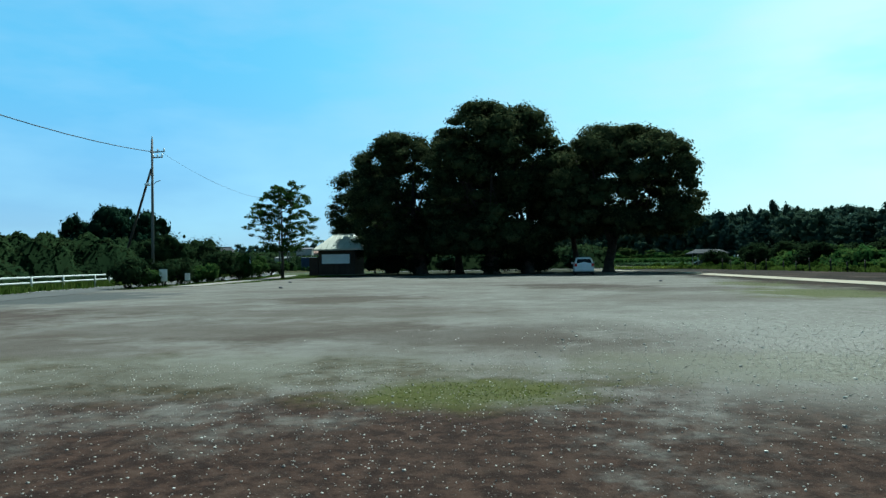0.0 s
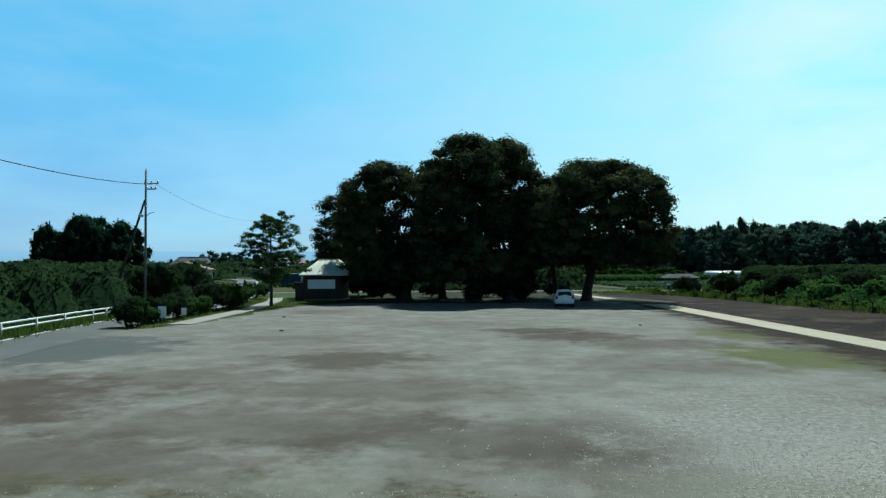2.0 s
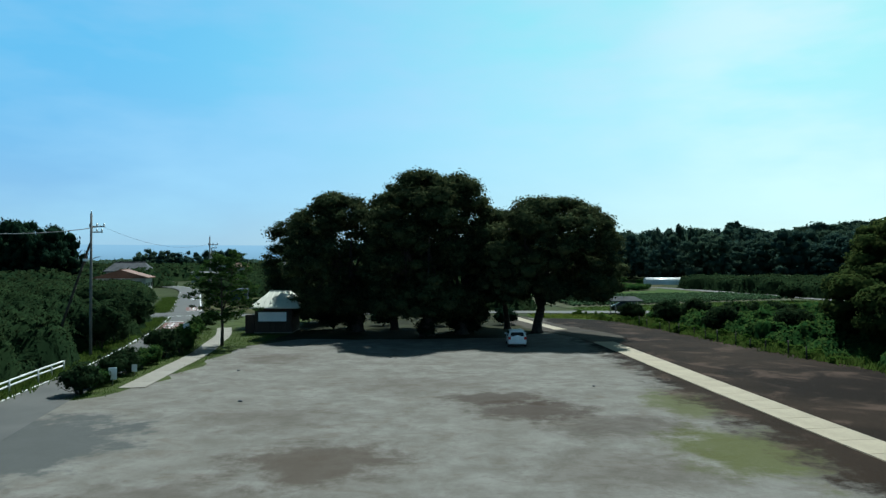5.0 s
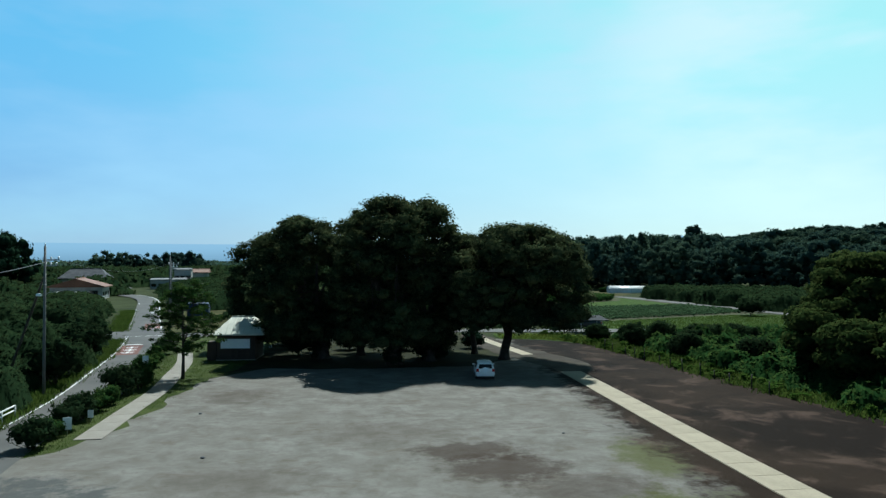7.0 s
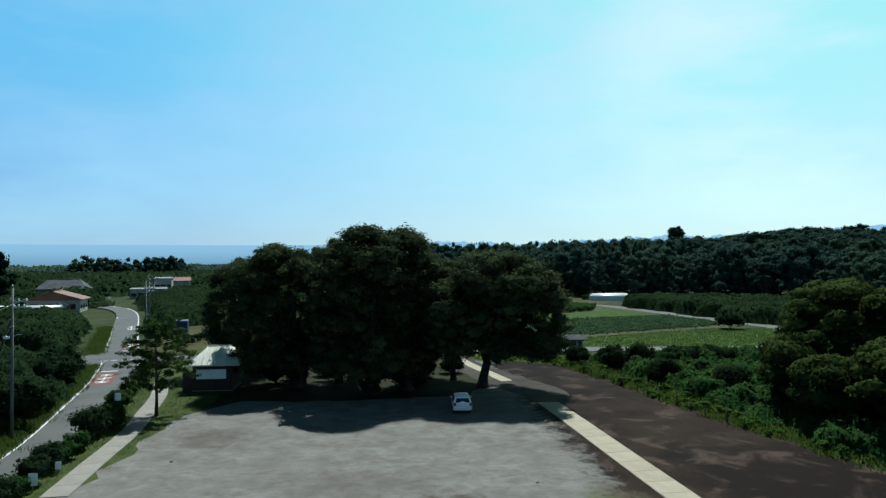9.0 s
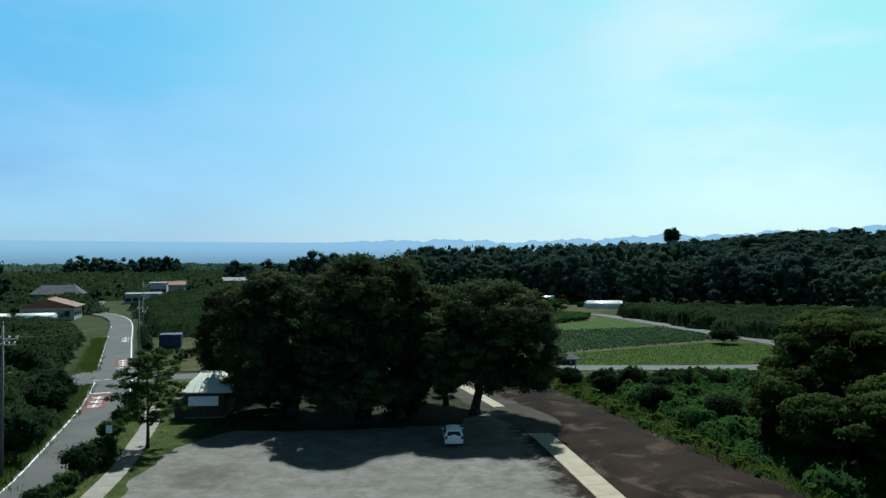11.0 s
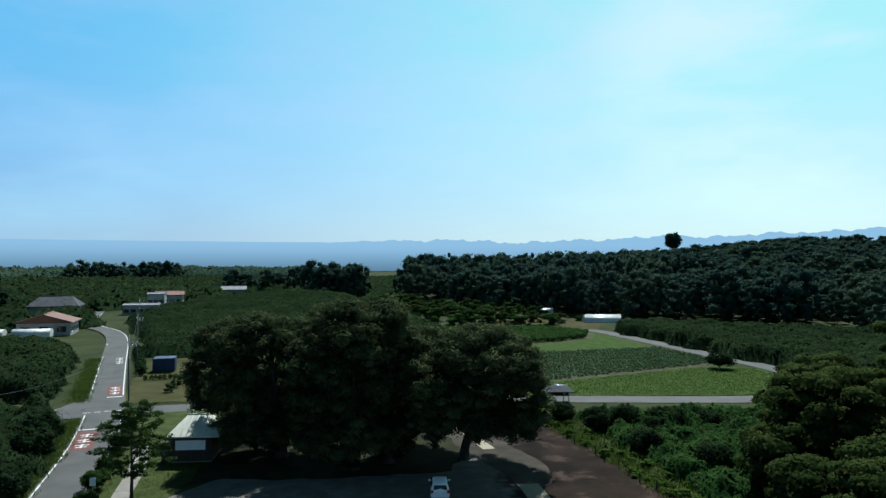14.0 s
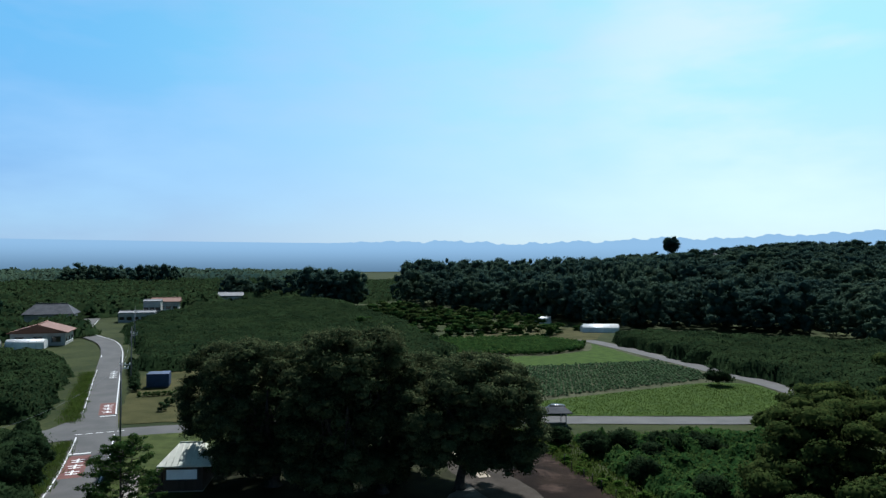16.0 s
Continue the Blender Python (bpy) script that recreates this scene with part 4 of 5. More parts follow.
def hut():
    t = thing("hut", (-17.7, 73.6, 0), "small dark brown hut with a pale hipped roof, shaded by trees", "hut")
    w = part("wall", boxes((-1.7, 2.3, 0.03, 0.15, 0, 2.75), (-1.7, 2.3, 4.4, 4.52, 0, 2.75), (-1.7, -1.58, 0.15, 4.4, 0, 2.75), (2.18, 2.3, 0.15, 4.4, 0, 2.75)), BROWN_WALL, t)
    wall_boards(w, -1.7, 2.3, 0.012, 0.1, 2.75)
    part("plinth", boxes((-1.76, 2.36, -0.04, 4.58, -0.05, 0.12), bevel=0.01), CONCRETE, t)
    part("counter_board", boxes((-1.3, 1.75, -0.07, -0.01, 1.3, 2.3), bevel=0.01), PANEL, t, "pale bluish white board across the front")
    part("board_frame", boxes((-1.4, -1.3, -0.08, 0, 1.2, 2.4), (1.75, 1.85, -0.08, 0, 1.2, 2.4), (-1.3, 1.75, -0.08, 0, 2.3, 2.4), (-1.3, 1.75, -0.08, 0, 1.2, 1.3), bevel=0.006), DARK_METAL, t)
    r = hip_roof(t, -2.1, 3.3, -0.75, 5.2, 2.85, 4.5, 1.5, ROOF_PALE, label="pale cream sheet-metal hipped roof")
    for k in range(9):
        x = -1.85 + 0.6 * k
        reach = min(1.0, (2.7 - abs(x - 0.6)) / 1.5)
        y1, z1 = -0.75 + 2.975 * reach, 2.85 + 1.65 * reach
        part("seam", tube([(x, -0.74, 2.86), (x, y1, z1 + 0.02)], 0.025, 4), ROOF_PALE, r)
    part("ridge_cap", tube([(-0.6, 2.225, 4.52), (1.8, 2.225, 4.52)], 0.07, 6), ROOF_PALE, r)
    part("side_bin", boxes((-2.75, -1.78, 0.1, 1.4, 0, 2.0), bevel=0.02), BROWN_WALL, t, "dark reddish brown lean-to store")


hut()


# ---- parked cars ----
def car(name, m, label, paint, length=3.9, width=1.68, height=1.5, group=""):
    """A small hatchback, nose towards +y, on the ground at its middle."""
    t = thing(name, m, label, "car", group)
    L, W = length / 2, width / 2
    # stations along the length: y, sill z, shoulder z, shoulder half width, roof z, roof half width
    st = [(-L, 0.42, 0.78, W * 0.86, 0.82, W * 0.8), (-L + 0.06, 0.3, 0.92, W * 0.95, 1.0, W * 0.82), (-L + 0.25, 0.24, 0.96, W, 1.34, W * 0.74), (-L + 0.55, 0.22, 0.97, W, height - 0.03, W * 0.72),
          (-0.3, 0.2, 0.95, W, height, W * 0.73), (0.35, 0.2, 0.93, W, height - 0.05, W * 0.72), (0.75, 0.2, 0.91, W, 1.22, W * 0.74), (1.15, 0.2, 0.88, W, 0.93, W * 0.8), (L - 0.3, 0.22, 0.78, W * 0.95, 0.82, W * 0.78), (L - 0.02, 0.32, 0.6, W * 0.82, 0.66, W * 0.7)]
    bm = bmesh.new()
    rows = []
    for y, z0, z1, w1, z2, w2 in st:
        half = [(w1 * 0.9, z0), (w1, z0 + 0.15), (w1, z1 - 0.1), (w1 * 0.97, z1), (w2 + 0.04, max(z1 + 0.01, z2 - 0.07)), (w2 * 0.8, z2 + 0.005), (0, z2 + 0.02)]
        rows.append([bm.verts.new((x, y, z)) for x, z in half] + [bm.verts.new((-x, y, z)) for x, z in half[-2::-1]])
    for r0, r1 in zip(rows, rows[1:]):
        for k in range(len(r0) - 1):
            bm.faces.new((r0[k], r0[k + 1], r1[k + 1], r1[k])).smooth = True
        bm.faces.new((r0[-1], r0[0], r1[0], r1[-1]))
    bm.faces.new(rows[0])
    bm.faces.new(rows[-1][::-1])
    bmesh.ops.recalc_face_normals(bm, faces=bm.faces[:])
    part("body", bm, paint, t)
    # glass, a little proud of the body
    def pane(name, pts, parent=t):
        b = bmesh.new()
        f = b.faces.new([b.verts.new(p) for p in pts])
        r = bmesh.ops.extrude_face_region(b, geom=[f])
        f.normal_update()
        bmesh.ops.translate(b, vec=f.normal * 0.012, verts=[v for v in r["geom"] if isinstance(v, bmesh.types.BMVert)])
        bmesh.ops.recalc_face_normals(b, faces=b.faces[:])
        part(name, b, GLASS_DARK, parent)
    pane("rear_window", [(-W * 0.74, -L + 0.055, 1.0), (W * 0.74, -L + 0.055, 1.0), (W * 0.64, -L + 0.23, 1.35), (-W * 0.64, -L + 0.23, 1.35)])
    pane("windscreen", [(W * 0.76, 1.13, 0.96), (-W * 0.76, 1.13, 0.96), (-W * 0.66, 0.46, 1.41), (W * 0.66, 0.46, 1.41)])
    for s in (-1, 1):
        pane("side_window", [(s * (W + 0.004), -L + 0.45, 1.0), (s * (W + 0.004), 0.95, 0.97), (s * (W * 0.8), 0.42, 1.38), (s * (W * 0.79), -L + 0.62, 1.4)])
        part("tail_light", boxes((min(s * W * 0.7, s * W * 0.97), max(s * W * 0.7, s * W * 0.97), -L - 0.012, -L + 0.1, 0.72, 0.98), bevel=0.012), LAMP_RED, t)
        part("headlight", boxes((min(s * W * 0.5, s * W * 0.9), max(s * W * 0.5, s * W * 0.9), L - 0.3, L - 0.06, 0.6, 0.74), bevel=0.02), PANEL, t)
        part("mirror", boxes((min(s * (W - 0.02), s * (W + 0.16)), max(s * (W - 0.02), s * (W + 0.16)), 0.72, 0.84, 0.94, 1.08), bevel=0.03), paint, t)
        for y in (-L + 0.68, L - 0.72):
            x0, x1 = sorted((s * (W - 0.19), s * (W + 0.005)))
            bmw = tube([(x0, y, 0.3), (x1, y, 0.3)], 0.3, 18)
            wheel = part("wheel", bmw, RUBBER, t)
            x2, x3 = sorted((s * (W - 0.02), s * (W + 0.012)))
            part("rim", tube([(x2, y, 0.3), (x3, y, 0.3)], 0.19, 12), STEEL, wheel)
    part("rear_bumper", boxes((-W * 0.93, W * 0.93, -L - 0.05, -L + 0.2, 0.33, 0.6), bevel=0.05), paint, t)
    part("number_plate", boxes((-0.165, 0.165, -L - 0.06, -L - 0.04, 0.64, 0.8), bevel=0.004), PANEL, t)
    part("under_tray", boxes((-W * 0.85, W * 0.85, -L + 0.1, L - 0.15, 0.16, 0.3)), RUBBER, t)
    return t


car("parked_car", pose(7.6, 62.0, 0.004, 0, 0, -3), "small white hatchback parked in the shade of the trees", CAR_PAINT)
car("parked_car", pose(30.0, 106.0, 0.0, 0, 0, 75), "dark small car parked beside the lane", CAR_DARK)


# ---- utility poles ----
def utility_pole(at, h, label, arm=1.35, shift=0.4, lamp=False, stay=None, turn=0.0):
    t = thing("utility_pole", pose(*at, 0, 0, turn), label, "utility pole", "utility poles")
    part("pole", tube([(0, 0, -0.1), (0, 0, h)], [0.13, 0.085], 12), POLE_GREY, t)
    for z, w in ((h - 1.05, arm), (h - 1.5, arm * 0.7)):
        a = part("crossarm", boxes((shift - w / 2, shift + w / 2, 0.1, 0.19, z - 0.05, z + 0.05), bevel=0.01), STEEL, t)
        for x in (-0.45, 0.0, 0.45):
            part("insulator", tube([(shift + x * w, 0.145, z + 0.05), (shift + x * w, 0.145, z + 0.12), (shift + x * w, 0.145, z + 0.26)], [0.03, 0.075, 0.045], 8), PANEL, a)
    part("pole_cap", tube([(0, 0, h), (0, 0, h + 0.25)], [0.05, 0.03], 6), STEEL, t)
    part("band", tube([(0, 0, h - 3.0), (0, 0, h - 2.9)], 0.115, 12), STEEL, t)
    if lamp:
        a = part("lamp_arm", tube([(0, 0, 7.9), (0.5, -0.2, 8.15), (1.1, -0.45, 8.2)], 0.03, 6), STEEL, t)
        part("lamp_head", boxes((-0.5, -0.1, -0.35, -0.1, 7.85, 8.05), bevel=0.04), PANEL, t, "white street lamp head")
    if stay:
        # dark bark colour stands for the brace's backlit side
        part("stay_pole", tube([stay, (-0.12, 0.05, h - 2.4)], [0.12, 0.085], 10), BARK, t, "leaning brace, coloured dark as seen against the light")
    return t


utility_pole((-27.6, 54.5, 0), 11.7, "grey concrete utility pole with crossarms and a leaning brace", lamp=True, stay=(-4.2, 1.0, -0.1), turn=-8)
utility_pole((-30.4, 92.5, 0), 11.2, "grey concrete utility pole beside the road junction")
utility_pole((-21.5, 6.0, 0), 11.5, "grey concrete utility pole beside the road")
utility_pole((-44.5, 137.0, 0), 10.5, "grey concrete utility pole by the far road")
utility_pole((-62.0, 190.0, 0), 10.5, "grey concrete utility pole by the far road")


def wire(a, b, sag, r=0.022):
    a, b = Vector(a), Vector(b)
    pts = [a.lerp(b, k / 14) - Vector((0, 0, sag * (1 - (k / 7 - 1) ** 2))) for k in range(15)]
    return tagged(part("power_line", tube(pts, r, 5), DARK_METAL), "thin dark overhead cable slung between poles", "cable", "overhead cables")


wire((-27.2, 54.6, 10.6), (-21.1, 6.2, 10.4), 1.3, 0.03)
wire((-27.2, 54.6, 10.85), (-30.4, 92.6, 10.3), 1.1, 0.012)
wire((-30.4, 92.6, 10.3), (-44.5, 137.0, 9.6), 1.1, 0.016)
wire((-44.5, 137, 9.6), (-62, 190, 9.6), 1.2, 0.016)


# ---- guard rails ----
def guard_rail(line, label, height=0.78, every=2.0, double=True):
    t = thing("guard_rail", (line[0].x, line[0].y, 0), label, "guard rail", "white guard rails")
    rel = [p - line[0] for p in line]
    for z in (height, height - 0.3) if double else (height,):
        part("rail", tube([p + Vector((0, 0, z)) for p in rel], 0.06, 6), WHITE_RAIL, t)
    run = 0.0
    for k, p in enumerate(rel):
        if k:
            run += (p - rel[k - 1]).length
        if k == 0 or run >= every:
            run = 0.0
            part("post", tube([p + Vector((0.05, 0, -0.1)), p + Vector((0.05, 0, height + 0.05))], 0.055, 8), WHITE_RAIL, t)
    return t


guard_rail(offset_line(ROAD, -3.0, 8, 49), "white steel guard rail along the road edge")
guard_rail([Vector((-24.6, 67.0, 0)), Vector((-25.2, 69.5, 0)), Vector((-25.8, 72, 0))], "short white pipe railing beside the road", 0.9, 1.2)

# ---- verge planting and small things ----
for k, (x, y, r, h, mat_, lab) in enumerate((
    (-20.9, 39.6, 1.2, 1.9, LEAF_ORCHARD, "dark green rounded roadside bush"), (-21.0, 41.8, 0.9, 1.2, LEAF_FRESH, "green roadside bush with pale flowers"), (-21.0, 44.0, 1.1, 1.7, LEAF_ORCHARD, "dark green rounded roadside bush"),
    (-21.4, 47.0, 1.2, 1.8, LEAF_ORCHARD, "dark green rounded roadside bush"), (-21.3, 49.3, 0.9, 1.2, LEAF_FRESH, "low green roadside shrub in grass"), (-21.6, 51.5, 1.0, 1.5, LEAF_FRESH, "low green roadside shrub in grass"),
    (-22.2, 55.2, 1.8, 2.7, LEAF_ORCHARD, "tall dark green roadside bush"), (-21.6, 57.8, 1.4, 2.2, LEAF_FRESH, "green roadside bush in the grass verge"), (-22.6, 60.2, 1.2, 1.6, LEAF_OLIVE, "low yellowish roadside shrub in grass"),
    (-23.8, 65.5, 1.3, 1.9, LEAF_FRESH, "green roadside bush in the grass verge"), (-24.4, 69.5, 1.0, 2.2, LEAF_FRESH, "upright green roadside bush"), (-26.6, 79.0, 1.5, 2.0, LEAF_ORCHARD, "dark green rounded roadside bush"), (-28.9, 59.0, 2.3, 4.4, LEAF_ORCHARD, "large dark green bush beside the utility pole"), (-30.0, 64.0, 2.0, 3.4, LEAF_ORCHARD, "dark green rounded roadside bush"), (-28.0, 86.0, 1.5, 1.8, LEAF_FRESH, "green roadside bush in the grass verge"), (-33.0, 73.0, 2.6, 4.6, LEAF_ORCHARD, "large dark green bush at the orchard's edge"), (-35.0, 79.0, 2.8, 4.8, LEAF_ORCHARD, "large dark green bush at the orchard's edge"))):
    bush("bush", (x, y, 0), lab, 40 + k, r, r * 1.15, h, 2200, 0.1, mat_, n_lumps=20, group="roadside bushes")


def sign(at, turn, w, h, z, label):
    t = thing("sign", pose(*at, 0, 0, turn), label, "sign")
    part("post", tube([(0, 0, -0.1), (0, 0, z + h)], 0.03, 6), STEEL, t)
    part("plate", boxes((-w / 2, w / 2, -0.045, -0.03, z, z + h), bevel=0.006), PANEL, t)


sign((-20.3, 42.6, 0), 12, 0.5, 0.75, 0.35, "small white notice board on a short post")
sign((-20.4, 46.0, 0), 10, 0.35, 0.5, 0.3, "small white marker board among bushes")
sign((-22.8, 62.5, 0), 10, 0.5, 0.7, 1.4, "white road sign plate on a steel post")
for x, y, s in ((-13.9, 47.9, 0.13), (-10.75, 37.1, 0.13), (9.8, 41.0, 0.1)):
    bm = bmesh.new()
    bmesh.ops.create_icosphere(bm, subdivisions=2, radius=s)
    for v in bm.verts:
        v.co = Vector((v.co.x, v.co.y * 0.8, v.co.z * 0.45)) * (1 + 0.25 * noise.noise(v.co * 6))
    o = tagged(part("stone", bm, ROOF_DARK), "dark flat stone lying on gravel", "stone")
    o.location = (x, y, s * 0.3)

# ---- the wild bank beside the soil ----
EDGE = [(37, 20), (33.0, 38), (31.6, 43), (29.6, 52), (28.2, 58), (27.2, 66), (25.6, 76), (23.6, 85), (20, 96)]
bank_rng = np.random.default_rng(77)
places = []
for (x0, y0), (x1, y1) in zip(EDGE, EDGE[1:]):
    n = int(math.hypot(x1 - x0, y1 - y0) * 5)
    for k in range(n):
        f = bank_rng.random()
        places.append((x0 + (x1 - x0) * f + abs(bank_rng.normal()) * 1.3, y0 + (y1 - y0) * f + bank_rng.normal() * 0.4, 0))
v, q = blades(bank_rng, places, 22, 0.5, 0.3, 0.06)
tagged(part("tall_weeds", array_mesh("tall_weeds", v, q), GRASS_BLADE), "tall green weeds along the edge of the soil", "weeds", kind="stuff")
def canopy(name, poly, h, crown, cell, seed, sprays, leaf, material, label, category, vary=(0.75, 1.1), dome=0.5, clear=(), lift=0.5, overlap=0.62, wide=(0.5, 0.72), ragged=0.035):
    """Crowns grown together into one billowing mass over an outline: rounded tops, leafy skin down to the ground."""
    rng = np.random.default_rng(seed)
    xs, ys = [p[0] for p in poly], [p[1] for p in poly]
    pad = crown
    nx, ny = int((max(xs) - min(xs) + 2 * pad) / cell) + 1, int((max(ys) - min(ys) + 2 * pad) / cell) + 1
    gx, gy = np.meshgrid(min(xs) - pad + cell * np.arange(nx), min(ys) - pad + cell * np.arange(ny))
    gx, gy = gx + rng.uniform(-0.3, 0.3, gx.shape) * cell, gy + rng.uniform(-0.3, 0.3, gy.shape) * cell
    z = np.zeros_like(gx)
    for x, y in strew(poly, crown * overlap, seed, 0.4):
        if any(math.hypot(x - cx, y - cy) < cr for cx, cy, cr in clear):
            continue
        r, top = crown * rng.uniform(*wide), h * rng.uniform(*vary)
        i0, i1 = max(0, int((x - r - min(xs) + pad) / cell) - 1), int((x + r - min(xs) + pad) / cell) + 2
        j0, j1 = max(0, int((y - r - min(ys) + pad) / cell) - 1), int((y + r - min(ys) + pad) / cell) + 2
        w = slice(j0, j1), slice(i0, i1)
        q = 1 - ((gx[w] - x) ** 2 + (gy[w] - y) ** 2) / r ** 2
        z[w] = np.maximum(z[w], np.where(q > 0, top * (1 - dome + dome * np.sqrt(np.clip(q, 0, 1))), 0))
    full = z > 0
    z = np.where(full, z * (1 + np.clip(rng.normal(size=z.shape), -2, 2) * ragged), 0)
    dzy, dzx = np.gradient(z, cell)
    slope = np.maximum(1.0, np.hypot(dzx, dzy) / 1.6)
    nrm = unit(np.stack([-dzx / slope, -dzy / slope, np.ones_like(z)], 2).reshape(-1, 3))
    ground = np.array([land(a, b) for a, b in zip(gx.ravel(), gy.ravel())])
    verts = np.stack([gx.ravel(), gy.ravel(), z.ravel() + ground - np.where(full.ravel(), 0, 0.35)], 1)
    k = (np.arange(ny - 1)[:, None] * nx + np.arange(nx - 1)[None]).ravel()
    quads = np.stack([k, k + 1, k + nx + 1, k + nx], 1)
    quads = quads[full.ravel()[quads].any(1)]
    used, quads = np.unique(quads, return_inverse=True)
    quads = quads.reshape(-1, 4)
    verts, nrm = verts[used], nrm[used]
    a, b, c, d = (verts[quads[:, i]] for i in range(4))
    area = np.linalg.norm(np.cross(c - a, d - b), axis=1)
    f = rng.choice(len(quads), sprays, p=area / area.sum())
    u, v = rng.random((sprays, 1)), rng.random((sprays, 1))
    at = (a[f] * (1 - u) + b[f] * u) * (1 - v) + (d[f] * (1 - u) + c[f] * u) * v
    m = unit(nrm[quads[f, 0]] + nrm[quads[f, 2]])
    size = leaf * (0.55 + 0.9 * rng.random((sprays, 1)))
    at = at + m * size * rng.uniform(-0.3, 0.9, (sprays, 1))
    n = unit(m + 0.7 * rng.normal(size=(sprays, 3)))
    e = unit(np.cross(n, rng.normal(size=(sprays, 3))))
    g = np.cross(n, e)
    lv = np.stack([at + e * size, at + g * size * 0.6, at - e * size, at - g * size * 0.6], 1).reshape(-1, 3)
    ln = np.repeat(unit(m + 0.25 * n + (0, 0, lift)), 4, 0)
    quads = np.concatenate([quads, np.arange(4 * sprays).reshape(-1, 4) + len(verts)])
    return tagged(part(name, array_mesh(name, np.concatenate([verts, lv]), quads, np.concatenate([unit(nrm + (0, 0, lift)), ln])), material), label, category, kind="stuff")


BUSHY = shape_variants(300, 6, 230, 0.05, 12, (0.13, 0.24), 0.0, lift=0.5)
BUSHY_FAR = shape_variants(310, 6, 80, 0.08, 7, (0.22, 0.34), 0.0, lift=1.4)
canopy("scrub", [(34, 44), (39, 30), (60, 34), (64, 70), (60, 88), (30, 89), (30, 84), (32, 66)], 1.6, 3.0, 0.45, 9, 150000, 0.15, LEAF_FRESH, "dense green scrub and brambles on the bank", "scrub", (0.15, 1.3), 0.75, overlap=0.5, lift=0.3, wide=(0.25, 0.9), ragged=0.16)
canopy("scrub", [(57.5, 97), (62, 92), (84, 90), (88, 108), (83, 122), (81.3, 118), (79, 108), (72, 101), (66, 98.6)], 2.4, 3.2, 0.6, 10, 36000, 0.22, LEAF_OLIVE, "olive green scrub at the bend of the lane", "scrub", (0.3, 1.15), 0.8, overlap=0.6, lift=0.3, ragged=0.14)
soft = [(x, y, 0) for x, y in strew([(29, 60), (31, 44), (36, 30), (58, 34), (62, 70), (60, 92), (24, 94), (24, 84)], 0.8, 12, 0.5)]
v, q = blades(bank_rng, soft, 9, 0.4, 0.4, 0.06)
tagged(part("rank_grass", array_mesh("rank_grass", v, q), GRASS_BLADE), "rank green grass between the shrubs", "grass", kind="stuff")
herbs = [(x + bank_rng.normal() * 0.5 + 0.5, y + bank_rng.normal() * 0.5, -0.05, bank_rng.uniform(0.7, 1.8), bank_rng.uniform(0.35, 1.0)) for x, y, _ in places[::3]]
sow("herbs", herbs, BUSHY, GRASS_BLADE, "low leafy green herbs along the soil", "weeds", 14)
for k in range(13):
    f = k / 12
    x, y = 29.4 - 4.6 * f, 52 + 28 * f
    t = thing("fence_post", (x - 0.3 + 0.2 * math.sin(k * 2.1), y, 0), "short dark wooden post at the soil's edge", "post", "posts along the soil")
    part("stake", tube([(0, 0, -0.1), (0.03 * math.sin(k), 0, 1.0 + 0.2 * math.sin(k * 1.7))], [0.06, 0.05], 7), BARK, t)
for k, (x, y, rx, h, c) in enumerate(((37.0, 56.5, 4.2, 8.0, 11000), (42.2, 58.5, 6.2, 13.2, 18000), (35.6, 50.5, 3.4, 6.6, 9000), (37.6, 45.5, 4.0, 8.0, 9000), (48.5, 68.0, 5.8, 12.6, 12000), (41.5, 50.0, 4.8, 8.2, 10000), (52.5, 60.0, 6.4, 16.5, 14000), (50.5, 51.0, 5.8, 13.0, 9000), (55.0, 76.0, 5.0, 9.5, 7000), (60, 68, 5, 10.5, 6000))):
    broad_tree("bank_tree", (x, y, 0), "spreading olive green tree with layered clumps of leaves", 60 + k, rx, rx, 0.5, h, c, 0.19, (0.8, 1.7), 60, 0.25, 6, LEAF_OLIVE, flat=0.5, group="trees on the bank")
for k, (x, y, r, h) in enumerate(((29.2, 83.5, 2.3, 2.8), (32.8, 84.0, 2.6, 3.0), (26.3, 89.0, 2.2, 2.2), (35, 80, 2.2, 2.4), (38, 83, 2.6, 2.8), (31.5, 73, 2.0, 2.6), (35.5, 66, 2.2, 3.0), (43, 82, 2.8, 2.8), (68.0, 127.5, 3.0, 3.2))):
    bush("bush", (x, y, 0), "large rounded green bush on the wild bank", 90 + k, r, r, h, 4200, 0.14, LEAF_ORCHARD, n_lumps=26, group="bushes on the bank")

# ---- fields north-east of the lane ----
sheet("field_margin", [(24, 105.0), (58, 102.6), (66, 104.5), (72, 109.5), (75.5, 117), (76, 128), (70, 131), (64, 129.5), (35, 117.5), (22, 112)], 0.0, LUSH, "bright green mown grass along the field", "grass", amp=0.5)
sheet("field", [(22, 112), (35, 117.5), (64, 129.5), (73, 132), (73, 145), (70.3, 160), (63, 194), (50, 204), (20, 200), (16, 150)], 0.002, FIELD_SOIL, "vegetable field with rows of pale green plants", "field")
rows = strew([(24, 115), (35, 119), (63, 131), (71.5, 135), (71.5, 145), (68.6, 158), (34, 151), (22, 148)], (0.8, 1.7), 31, 0.16, -14)
CAB = shape_variants(320, 3, 18, 0.2, 3, (0.26, 0.34), 0.0, 0.2)
sow("vegetable_rows", [(x, y, 0, 1.05, 0.6) for x, y in rows], CAB, CABBAGE, "rows of pale green vegetables in the field", "crop", 2)
sheet("grass_strip", [(20, 148.5), (34, 151.6), (68.5, 158.6), (66.5, 172), (63.5, 192), (59, 178), (45, 168.5), (20, 167)], 0.006, LUSH, "bright green grass strip between the crops", "grass", amp=0.7)
